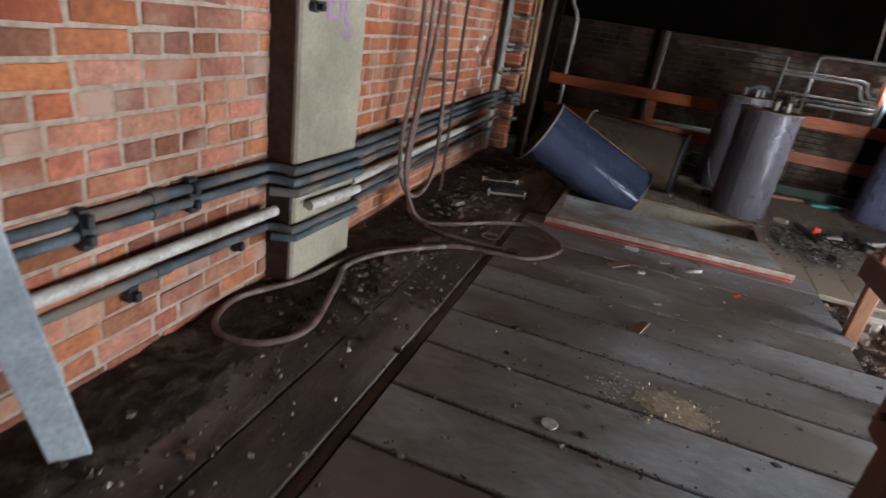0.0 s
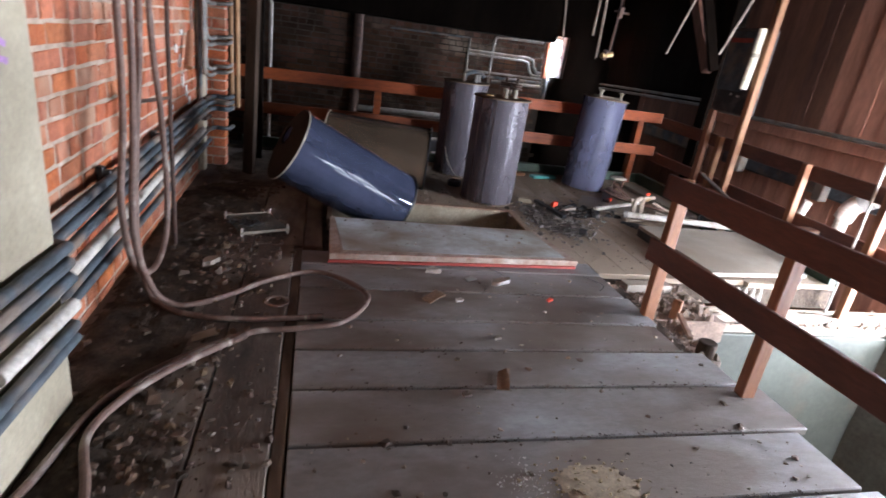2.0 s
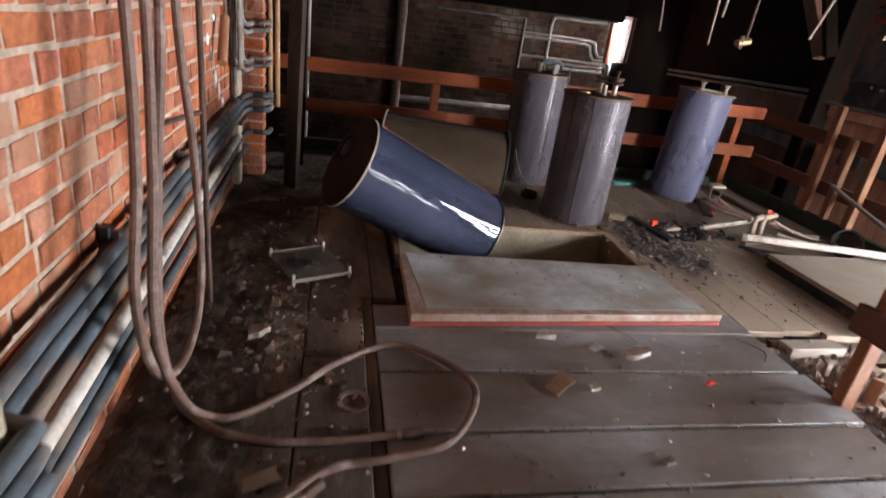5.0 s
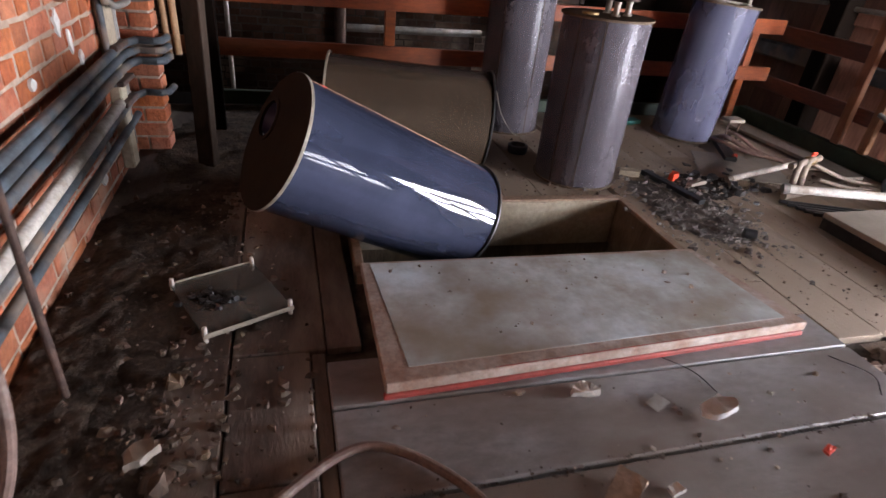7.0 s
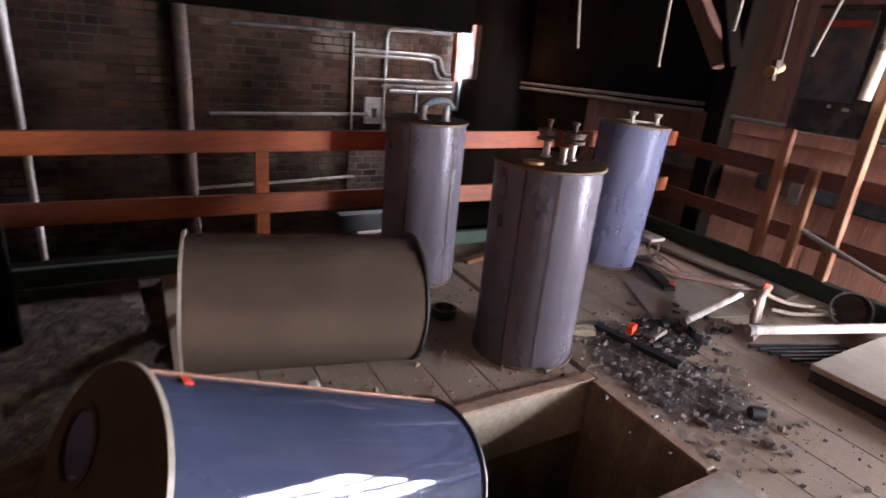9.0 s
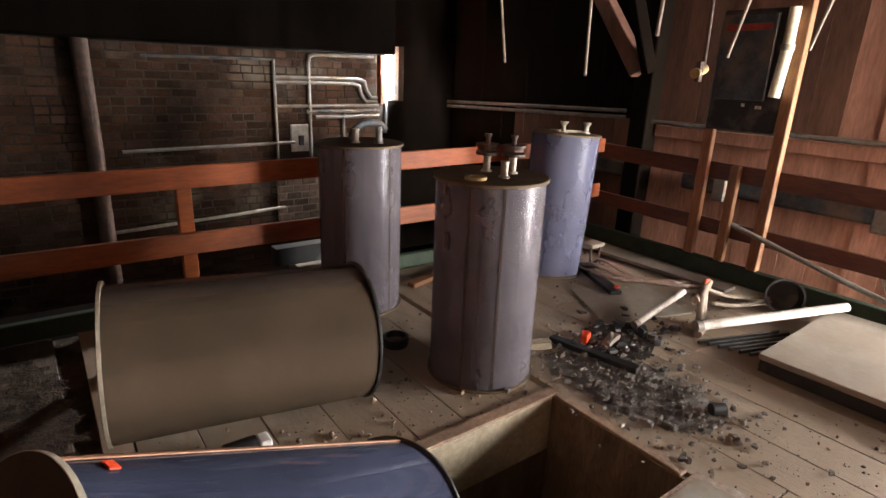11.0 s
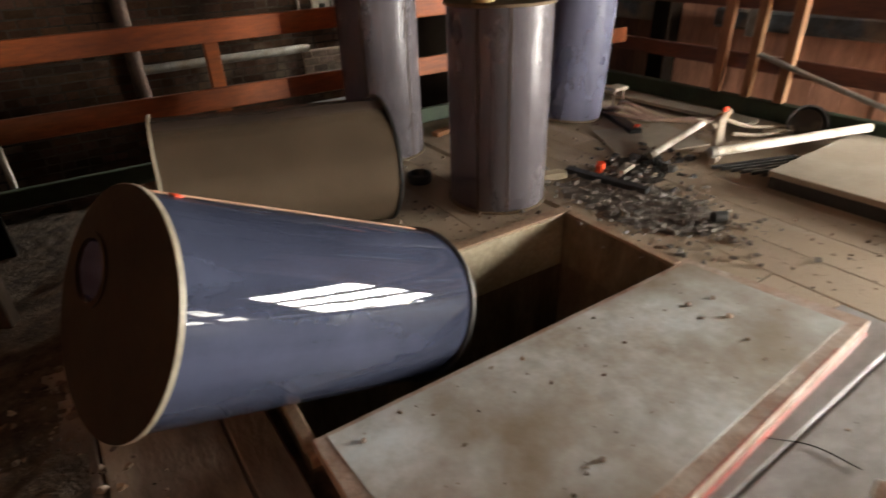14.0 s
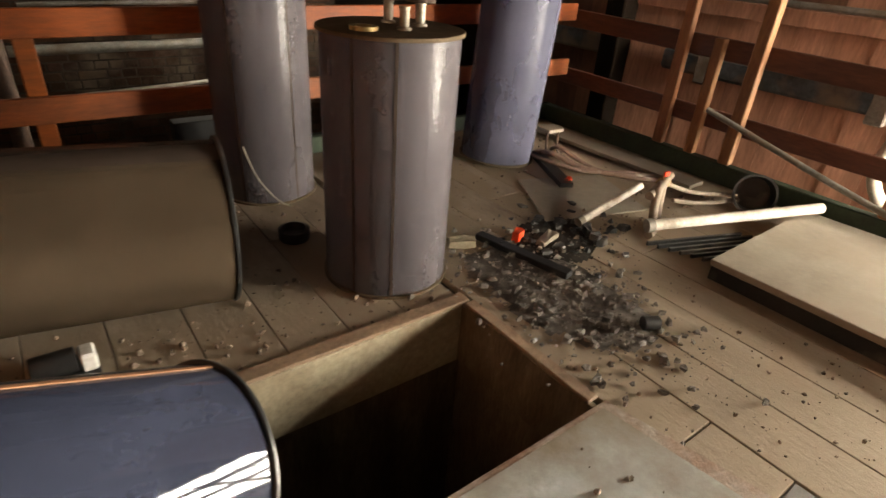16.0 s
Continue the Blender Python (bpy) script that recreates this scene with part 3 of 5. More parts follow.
drum_e = drum("acrylic_drum", "glossy dark blue acrylic drum tipped into the hatch", along((1.444, 2.889, 0.082), (0.644, 2.659, 0.516)), 0.249, 0.938, 0.259, "acrylic_gloss", open_end=(-0.133, 0.044, 0.072), gasket=True, plate="flange_shaded")

# ---- hatch and lid ----
hatch = empty("hatch_box", pose(1.7, 2.88, 0), "cream-painted wooden hatch box sunk in the floor", "hatch", "", "structure")
hi = hatch.matrix_world.inverted()
# The black bottom paints the dark depth of the open shaft.
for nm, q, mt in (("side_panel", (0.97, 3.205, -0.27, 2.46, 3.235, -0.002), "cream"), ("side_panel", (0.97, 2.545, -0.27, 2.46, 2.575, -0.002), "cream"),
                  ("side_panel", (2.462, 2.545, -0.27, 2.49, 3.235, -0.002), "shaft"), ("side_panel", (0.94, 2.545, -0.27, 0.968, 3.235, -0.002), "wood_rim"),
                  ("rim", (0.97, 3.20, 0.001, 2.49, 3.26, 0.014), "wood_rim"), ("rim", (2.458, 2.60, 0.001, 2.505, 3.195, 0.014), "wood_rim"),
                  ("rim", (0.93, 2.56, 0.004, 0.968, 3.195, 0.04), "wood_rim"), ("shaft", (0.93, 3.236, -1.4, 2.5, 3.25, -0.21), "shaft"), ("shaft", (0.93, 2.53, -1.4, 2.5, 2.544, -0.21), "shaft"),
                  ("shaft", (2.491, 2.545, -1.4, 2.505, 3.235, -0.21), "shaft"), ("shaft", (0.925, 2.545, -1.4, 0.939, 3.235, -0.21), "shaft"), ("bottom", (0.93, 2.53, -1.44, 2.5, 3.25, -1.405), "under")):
    bm = box(*q, 0.005)
    bm.transform(hi)
    part(nm, bm, mt, hatch)

lid = empty("hatch_lid", pose(1.75, 2.2, 0), "worn grey hatch lid with a red edge, laid on the planks", "lid")
li = lid.matrix_world.inverted()


def slab(poly, z0, z1, bevel=0.004):
    bm = prism(poly, z0, z1)
    bmesh.ops.bevel(bm, geom=list(bm.edges), offset=bevel, segments=1, affect="EDGES")
    return bm


for nm, poly, z0, z1, mt in (("base", [(0.960, 1.878), (2.565, 2.0), (2.460, 2.545), (0.955, 2.535)], 0.004, 0.0265, "wood_rim"),
                             ("red_edge", [(0.952, 1.852), (2.570, 1.977), (2.564, 1.995), (0.952, 1.874)], 0.006, 0.0265, "red"),
                             ("red_line", [(1.30, 1.889), (2.36, 1.972), (2.36, 1.976), (1.30, 1.893)], 0.062, 0.0668, "red"),
                             ("frame", [(0.957, 1.858), (2.576, 1.983), (2.458, 2.55), (0.95, 2.54)], 0.027, 0.066, "lid_frame"),
                             ("panel", [(1.035, 1.925), (2.50, 2.02), (2.425, 2.53), (0.985, 2.525)], 0.062, 0.0675, "lid")):
    bm = slab(poly, z0, z1, 0.001 if nm == "panel" else 0.004)
    bm.transform(li)
    part(nm, bm, mt, lid)

# ---- pilaster and prop ----
pil = setting("pilaster", box(0.0, 0.052, 0, 0.137, 0.555, 2.5, 0.012), "concrete", "cream-grey concrete pilaster on the brick wall", "pillar")

# The pilaster's south side lies in shade; this dark plate paints it.
setting("pilaster_plate", box(0.0, 0.030, 0.0, 0.130, 0.050, 2.5, 0.003), "iron", "dark plate for the shaded south side of the pilaster", "plate")

# ---- floors ----

def planks(floor_name, rects, material, m, label, bevel=0.005):
    f = empty(floor_name, m, label, "floor", "", "structure")
    for x0, y0, x1, y1 in rects:
        part("plank", box(x0, y0, -0.035, x1, y1, 0.0, bevel), material, f)
    return f


# transverse planks of the near deck
seams = [-3.9, -3.58, -3.26, -2.94, -2.61, -2.28, -1.95, -1.63, -1.30, -0.97, -0.65, -0.33, 0.0, 0.32, 0.635, 0.92, 1.19, 1.53]
rects = []
for i, (a, b) in enumerate(zip(seams, seams[1:])):
    rects.append((0.862, a + 0.009, (2.90, 2.97, 2.88, 2.95)[i % 4] if b < 1.0 else 2.80 - 0.03 * (i % 2), b - 0.006))
rects += [(0.862, 1.537, 2.78, 1.845), (0.862, 1.853, 2.783, 2.055)]
planks("floor", rects, "plank", pose(0, -0.027, 0, 0, 0, 1.8), "worn grey wooden floor planks with open joints")
rects = [(-0.12, -3.9, 0.260, 4.9), (0.266, -3.9, 0.543, 2.1), (0.266, 2.106, 0.543, 4.9), (0.549, -3.9, 0.785, 1.6), (0.549, 1.606, 0.785, 2.09), (0.549, 2.096, 0.838, 4.9), (0.842, 2.10, 0.955, 3.24)]
strip = planks("floor_wall_strip", rects, "dirt_plank", pose(0.02, 0, 0, 0, 0, 1.6), "dirt-covered floor planks along the brick wall")
part("filler_strip", box(0.79, -3.9, -0.035, 0.833, 2.09, -0.013, 0.003), "dirt_plank", strip)
cols = [0.93, 1.135, 1.36, 1.587, 1.81, 2.03, 2.25, 2.475]
cuts = (4.2, 3.9, 4.4, 3.75, 4.3, 4.0, 4.5)
rects = [(0.83, 3.265, 0.926, 4.93), (2.50, 2.115, 2.718, 2.352)]
for a, b, c in zip(cols, cols[1:], cuts):
    rects += [(a + 0.002, 3.265, b - 0.0015, c - 0.002), (a + 0.002, c + 0.002, b - 0.0015, 4.93)]
cols = [2.51, 2.722, 2.948, 3.182, 3.415, 3.645, 3.88, 4.115, 4.35, 4.66]
cuts = (3.3, 3.62, 2.9, 3.9, 3.1, 3.5, 4.1, 3.3, 3.7)
for i, (a, b, c) in enumerate(zip(cols, cols[1:], cuts)):
    rects += [(a + 0.002, 2.358 if i == 0 else 1.93 + 0.02 * (i % 3), b - 0.002, c - 0.002), (a + 0.002, c + 0.002, b - 0.002, 4.93)]
planks("floor_far_deck", rects, "plank_n", pose(0, 0, 0), "brown dusty wooden planks of the far deck", 0.002)

# ---- fittings of the drums ----
def valve(d, x, y, h):
    """A stub with a stack of flanged discs and a spindle on it."""
    foot = stub(d, x, y, h, 0.016, 0.075)
    for z, r in ((0.075, 0.05), (0.096, 0.042), (0.11, 0.052)):
        bm = lathe([(0, 0), (r, 0), (r, 0.012), (0, 0.012)], 24)
        bm.transform(Matrix.Translation((x, y, h + z)))
        part("valve_disc", bm, "iron", foot, "rusty iron disc", smooth=True)
    bm = lathe([(0, 0), (0.010, 0), (0.010, 0.03), (0.016, 0.031), (0.016, 0.042), (0, 0.042)], 14)
    bm.transform(Matrix.Translation((x, y, h + 0.122)))
    part("spindle", bm, "iron", foot, "rusty spindle", smooth=True)


def inner_pipe(d, x, y, h, r=0.02):
    bm = tube([(x, y, 0.02), (x, y, h - 0.02)], r, 14)
    part("inner_pipe", bm, "pipe_dark", d, smooth=True)


valve(drum_a, 0.035, 0.075, 0.92)
valve(drum_a, 0.105, -0.015, 0.92)
stub(drum_a, 0.0, -0.08, 0.92, 0.016, 0.07)
bm = lathe([(0.028, 0), (0.045, 0), (0.045, 0.012), (0.028, 0.012), (0.028, 0)], 24)
bm.transform(Matrix.Translation((-0.135, -0.06, 0.921)))
part("port_ring", bm, "brass", drum_a, smooth=True)
inner_pipe(drum_a, 0.045, -0.10, 0.92, 0.048)
inner_pipe(drum_a, -0.12, -0.1, 0.92, 0.012)
for x, y in ((-0.04, -0.03), (0.07, -0.09), (0.13, 0.02)):
    stub(drum_b, x, y, 0.95, 0.017, 0.075, "pipe_grey")
inner_pipe(drum_b, -0.06, -0.06, 0.95, 0.045)
part("crossover_hose", tube(spline([(-0.02, 0.06, 0.955), (0.0, 0.06, 1.01), (0.07, 0.06, 1.045), (0.15, 0.06, 1.04), (0.19, 0.05, 1.0)], 6), 0.02, 12), "pipe_dark", drum_b, smooth=True)
part("bail_handle", tube(spline([(-0.17, -0.185, 0.30), (-0.13, -0.22, 0.16), (-0.06, -0.26, 0.05), (0.0, -0.28, 0.006)], 6), 0.0035, 8), "rim_edge", drum_b, smooth=True)
for x in (-0.10, 0.13):
    bm = lathe([(0.03, 0), (0.03, 0.006), (0.016, 0.012), (0.013, 0.05), (0.017, 0.052), (0.03, 0.075), (0.024, 0.075), (0, 0.06)], 18)
    bm.transform(Matrix.Translation((x, -0.06, 0.97)))
    part("pipe_stub", bm, "rim_edge", drum_c, smooth=True)
part("top_bar", box(-0.12, -0.02, 0.9715, 0.15, 0.05, 0.985, 0.004), "rim_edge", drum_c)
inner_pipe(drum_c, -0.04, -0.07, 0.97, 0.04)
part("residue", lathe([(0, 0.013), (0.214, 0.013), (0.214, 0.11), (0, 0.10)], 40), "paper", drum_c, "pale residue in the bottom")
# seam strip and tape on the tipped drum
ed = drum_e.matrix_world.to_3x3()


def arc_strip(r, a0, a1, z0, z1, th=0.003, steps=6):
    bm = bmesh.new()
    rows = []
    for k in range(steps + 1):
        a = a0 + (a1 - a0) * k / steps
        rows.append([bm.verts.new((rr * math.cos(a), rr * math.sin(a), z)) for rr, z in ((r, z0), (r + th, z0), (r + th, z1), (r, z1))])
    for p, q in zip(rows, rows[1:]):
        for i in range(4):
            bm.faces.new((p[i], p[(i + 1) % 4], q[(i + 1) % 4], q[i]))
    bm.faces.new(rows[0])
    bm.faces.new(rows[-1][::-1])
    return bm


for dd, rr, hh, angles in ((drum_a, 0.236, 0.92, (-152, -118)), (drum_b, 0.228, 0.95, (-140, -75)), (drum_c, 0.225, 0.97, (-125,))):
    for deg in angles:
        part("seam", arc_strip(rr + 0.0005, radians(deg), radians(deg + 2.2), 0.014, hh - 0.014, 0.001, 3), "acrylic_blue" if dd is drum_c else "acrylic_dark", dd)
tp = drum_e.matrix_world.inverted() @ Vector((0.818, 2.719, 0.688))
ta = math.atan2(tp.y, tp.x)
seam = max((ta + 0.17, ta - 0.17), key=lambda a: (ed @ Vector((math.cos(a), math.sin(a), 0))).y)
part("seam_strip", arc_strip(0.25, seam - 0.028, seam + 0.028, 0.02, 0.92), "post", drum_e, "tan seam strip")
part("tape", arc_strip(0.2505, ta - 0.06, ta + 0.06, tp.z - 0.009, tp.z + 0.009), "orange_red", drum_e, "torn orange-red tape")

# dust film with painted light over the lower side of the lying drum, and a ring round the end hole of the tipped one
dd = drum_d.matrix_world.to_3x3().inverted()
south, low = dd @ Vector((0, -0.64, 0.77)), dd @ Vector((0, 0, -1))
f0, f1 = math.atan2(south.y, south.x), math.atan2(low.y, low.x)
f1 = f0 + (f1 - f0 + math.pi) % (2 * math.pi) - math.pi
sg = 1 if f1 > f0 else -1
# Stepped films paint its light lower side and shaded top over real dust.
part("dust_light_film", arc_strip(0.2722, f0 + sg * 0.45, f1, 0.014, 0.904, 0.0006, 24), "acrylic_brown", drum_d, "brown dust tone that also paints the lighter lower side", smooth=True)
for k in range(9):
    part("dust_light_film", arc_strip(0.2732 + 0.0007 * k, f0 - sg * (0.30 - 0.07 * k), f1 - sg * 0.02, 0.014, 0.904, 0.0004, 32), "acrylic_haze", drum_d, "thin brown dust layer, stepped to paint the shade of the top", smooth=True)
bm = lathe([(0.070, 0), (0.084, 0), (0.084, 0.004), (0.070, 0.004), (0.070, 0)], 40)
bm.transform(Matrix.Translation((-0.133, 0.044, 0.9385)))
part("hole_ring", bm, "flange_shaded", drum_e, smooth=True)
# Added blue liner stands in for light passing through the shell behind the hole.
part("blue_light_liner", lathe([(0.068, 0.55), (0.071, 0.55), (0.071, 0.932), (0.068, 0.932), (0.068, 0.55)], 32, None, Matrix.Translation((-0.133, 0.044, 0))), "acrylic_blue", drum_e, smooth=True)

# ---- wall pipes ----
def run(points, r, material, name, label, steps=1, sides=12, category="pipe"):
    pts = spline(points, steps) if steps > 1 else points
    return tagged(part(name, tube(pts, r, sides), material, smooth=True), label, category)


def to_pier(z0, z1, out=0.0):
    """The far stretch of a wall pipe: along the wall, round the front of the pier and past it."""
    return [(wall_x(2.0) + 0.05, 2.0, z0 + (z1 - z0) * 0.4), (wall_x(3.7) + 0.05, 3.70, z1), (wall_x(3.82) + 0.06, 3.82, z1), (-0.055, 3.905 - out, z1), (0.02, 3.91 - out, z1 - 0.004),
            (0.052 + out, 3.945, z1 - 0.006), (0.055 + out, 4.08, z1 - 0.01)]


def pipe_round_pilaster(z, off, r, material, end):
    """A pipe on the wall that steps out round the pilaster."""
    x0, x1 = 0.055 + off, 0.142 + r + off
    pts = [(x0, -3.2, z + 0.01), (x0, -1.5, z + 0.005), (x0, -0.05, z), (x0, -0.03, z), (x0 + 0.03, -0.006, z), (x1, 0.012, z - 0.005), (x1, 0.05, z - 0.008), (x1, 0.54, z - 0.012),
           (x1, 0.57, z - 0.015), (x0 + 0.03, 0.60, z - 0.018), (x0, 0.635, z - 0.02), (wall_x(0.8) + 0.06, 0.8, z - 0.022)] + to_pier(z - 0.022, z + end)
    ob = run(pts, r, material, "wall_pipe", "blue-grey painted pipe clipped along the brick wall")
    for yy in (-2.1, -0.62):
        zz = z + 0.003
        part("coupling", tube([(x0, yy, zz), (x0, yy + 0.06, zz)], r * 1.3, 12), "pipe_dark", ob, smooth=True)
    return ob


pipe_round_pilaster(0.575, 0.0, 0.019, "pipe_dark", 0.03)
pipe_round_pilaster(0.522, 0.0, 0.019, "pipe_dark", 0.035)
run([(0.07, -0.03, 0.47), (0.165, 0.025, 0.468), (0.165, 0.56, 0.46), (0.07, 0.64, 0.45)] + to_pier(0.45, 0.505), 0.02, "pipe_dark", "wall_pipe", "blue-grey painted pipe clipped along the brick wall")
pipe_round_pilaster(0.302, 0.0, 0.018, "pipe_dark", 0.04)
run([(0.075, -0.02, 0.255), (0.16, 0.028, 0.255), (0.16, 0.56, 0.25), (0.06, 0.64, 0.245), (wall_x(3.85) + 0.05, 3.85, 0.24)], 0.018, "pipe_dark", "wall_pipe", "blue-grey painted pipe clipped along the brick wall")
run([(0.075, -1.55, 0.392), (0.08, -0.005, 0.375)], 0.024, "pipe_white", "broken_pipe", "broken dirty white pipe on the brick wall")
run([(0.168, 0.12, 0.388), (0.168, 0.55, 0.372)], 0.024, "pipe_white", "broken_pipe", "short broken white pipe stub on the pilaster")
run([(0.065, 0.66, 0.36), (wall_x(2.1) + 0.06, 2.1, 0.37), (wall_x(3.5) + 0.06, 3.5, 0.39)], 0.023, "pipe_white", "broken_pipe", "flaking white pipe low on the brick wall")
for yy in (-1.35, -0.86, -0.44, 1.35, 2.2):
    br = empty("pipe_bracket", pose(wall_x(yy) + 0.004, yy, 0.42), "rusty black bracket that clips pipes to the wall", "bracket", "pipe brackets")
    part("back_bar", box(0.0, -0.018, 0.06, 0.03, 0.018, 0.19, 0.003), "black", br)
    part("clip", box(0.024, -0.012, 0.08, 0.058, 0.012, 0.112, 0.004), "black", br)
    part("clip", box(0.024, -0.012, 0.133, 0.056, 0.012, 0.178, 0.004), "black", br)
for yy in (-0.72, -0.2):
    br = empty("pipe_bracket", pose(wall_x(yy) + 0.004, yy, 0.27), "rusty black bracket that clips pipes to the wall", "bracket", "pipe brackets")
    part("back_bar", box(0.0, -0.02, -0.03, 0.03, 0.02, 0.03, 0.003), "black", br)
    part("clip", box(0.03, -0.014, -0.025, 0.052, 0.014, 0.012, 0.004), "black", br)

# ---- hoses ----
h1 = [(0.13, 1.33, 2.45), (0.14, 1.31, 1.3), (0.15, 1.24, 0.82), (0.16, 1.14, 0.40), (0.20, 1.20, 0.12), (0.27, 1.23, 0.03), (0.36, 1.255, 0.018), (0.51, 1.39, 0.018), (0.66, 1.56, 0.018),
      (0.88, 1.69, 0.018), (1.08, 1.57, 0.018), (1.165, 1.39, 0.018), (1.04, 1.14, 0.02), (0.83, 1.06, 0.02), (0.60, 0.985, 0.02), (0.26, 0.59, 0.02), (0.165, 0.10, 0.02),
      (0.055, -0.2, 0.02), (0.11, -0.40, 0.02), (0.23, -0.465, 0.02), (0.38, -0.395, 0.02), (0.435, -0.21, 0.02), (0.33, 0.13, 0.02), (0.25, 0.39, 0.022), (0.37, 0.66, 0.035), (0.62, 0.93, 0.05)]
h2 = [(0.13, 1.43, 2.45), (0.14, 1.42, 1.3), (0.15, 1.26, 0.74), (0.16, 1.17, 0.38), (0.165, 1.24, 0.12), (0.2, 1.25, 0.03), (0.33, 1.165, 0.018), (0.57, 1.13, 0.018), (0.93, 1.175, 0.018)]
h3 = [(0.12, 1.21, 2.45), (0.13, 1.205, 1.25), (0.15, 1.13, 0.85), (0.15, 1.055, 0.55), (0.15, 1.12, 0.30), (0.15, 1.27, 0.16), (0.15, 1.45, 0.125), (0.15, 1.60, 0.2), (0.15, 1.66, 0.40), (0.15, 1.62, 0.80), (0.14, 1.55, 1.25), (0.13, 1.53, 2.45)]
for hh, lab in ((h1, "long brown rubber hose hanging down and coiled on the floor"), (h2, "brown rubber hose with its end on the planks"), (h3, "brown rubber hose hanging in a loop on the wall")):
    th = empty("rubber_hose", pose(0, 0, 0), lab, "hose")
    line = spline(hh, 8)
    body = part("hose_body", tube(line, 0.0138, 10), "hose", th, smooth=True)
    tip, back = line[-1], line[-4]
    n = (tip - back).normalized()
    part("end_coupling", tube([tip - n * 0.05, tip + n * 0.012], 0.0175, 12), "iron", body, "dark iron coupling", smooth=True)
    part("hose_clip", tube([tip - n * 0.075, tip - n * 0.062], 0.0165, 12), "steel", body, "steel hose clip", smooth=True)

# hook bar that carries the hoses, rod and conduits by the wall
run([(0.13, 1.15, 2.44), (0.13, 1.62, 2.44)], 0.02, "iron", "hose_bar", "rusty bar that carries the hoses", 1, 10, "bar")
run([(0.095, 1.98, 0.0), (0.095, 1.98, 1.2), (0.09, 2.03, 2.5)], 0.011, "iron", "iron_rod", "thin rusty upright iron rod", 1, 10, "rod")
run([(0.06, 1.52, 0.865), (0.09, 1.96, 0.835)], 0.009, "iron", "iron_rod", "short rusty rod across the upright one", 1, 10, "rod")
tagged(part("cable_channel", box(wall_x(3.70) - 0.002, 3.60, 0.03, wall_x(3.66) + 0.050, 3.70, 2.6, 0.008), "cream"), "cream-painted cable channel fixed upright on the brick wall", "channel")
for yy, z0, r, mt in ((3.735, 0.12, 0.017, "pipe_grey"), (3.785, 0.30, 0.015, "pipe_grey"), (3.575, 0.45, 0.014, "pipe_dark")):
    run([(wall_x(yy) + 0.03, yy, z0), (wall_x(yy) + 0.03, yy, 2.6)], r, mt, "conduit", "grey upright conduit on the brick wall", 1, 12, "conduit")
for yy, z, out in ((3.50, 0.80, 0.034), (3.555, 0.845, 0.0), (3.49, 1.03, 0.034), (3.545, 1.075, 0.0), (3.52, 1.33, 0.02)):
    xx = wall_x(yy) + 0.075
    run([(xx, yy, 2.6), (xx, yy, z + 0.16), (xx, yy + 0.012, z + 0.07), (xx + 0.004, yy + 0.05, z + 0.02), (xx + 0.012, yy + 0.12, z), (xx + 0.02, 3.80 - out, z), (-0.06, 3.90 - out, z), (0.0, 3.915 - out, z + 0.004), (0.045, 3.94 - out, z + 0.01),
         (0.055, 4.02, z + 0.02)], 0.0155, "pipe_grey", "conduit", "grey conduit bent across to the pier", 4, 12, "conduit")
for yy, z in ((3.60, 0.46), (3.60, 0.36), (3.60, 0.62)):
    tagged(part("conduit_clip", box(wall_x(yy) + 0.036, yy - 0.03, z - 0.012, wall_x(yy) + 0.075, yy + 0.17, z + 0.012, 0.004), "iron"), "rusty strap clip across the conduits", "clip")
run([(wall_x(3.0) + 0.06, 2.98, 0.90), (wall_x(3.2) + 0.05, 3.16, 1.12)], 0.026, "post", "hanging_tube", "short brown tube hung on the wall", 1, 14, "tube")
run([(wall_x(3.2) + 0.05, 3.16, 1.12), (wall_x(3.3) + 0.04, 3.24, 1.32), (wall_x(3.3) + 0.04, 3.25, 2.5)], 0.008, "hose", "wall_cable", "thin brown cable that carries the hanging tube", 4, 8, "cable")
run([(wall_x(1.0) + 0.03, 1.0, 1.62), (wall_x(3.4) + 0.03, 3.4, 1.68)], 0.03, "pipe_white", "wall_pipe", "dirty white pipe high on the brick wall", 1, 12)
run([(0.16, 5.97, -0.4), (0.16, 5.97, 1.42), (0.13, 5.97, 1.52), (0.06, 5.97, 1.62), (0.06, 5.97, 2.75)], 0.02, "pipe_white", "conduit", "thin pale conduit in the dark recess", 1, 12, "conduit")

# flakes of white paint left on the bricks
flakes = bmesh.new()
rf = random.Random(41)
for y, z, w, h in ((3.02, 0.93, 0.05, 0.10), (3.10, 0.80, 0.06, 0.09), (3.20, 0.72, 0.04, 0.10), (2.92, 1.02, 0.07, 0.06), (3.30, 0.64, 0.05, 0.06), (3.08, 1.12, 0.09, 0.04), (3.34, 0.90, 0.04, 0.07), (2.75, 0.66, 0.05, 0.04), (3.25, 0.12, 0.10, 0.05), (3.40, 0.20, 0.07, 0.09)):
    ring = [(w * rf.uniform(0.3, 0.6) * math.cos(a * 0.698), h * rf.uniform(0.3, 0.6) * math.sin(a * 0.698)) for a in range(9)]
    tops = [flakes.verts.new((wall_x(y + u) + 0.0045, y + u, z + v)) for u, v in ring]
    backs = [flakes.verts.new((wall_x(y + u) - 0.006, y + u, z + v)) for u, v in ring]
    flakes.faces.new(tops)
    for i in range(9):
        flakes.faces.new((backs[i], backs[(i + 1) % 9], tops[(i + 1) % 9], tops[i]))
tagged(part("paint_flakes", flakes, "white"), "flaked white paint left on the bricks", "paint", "", "stuff")

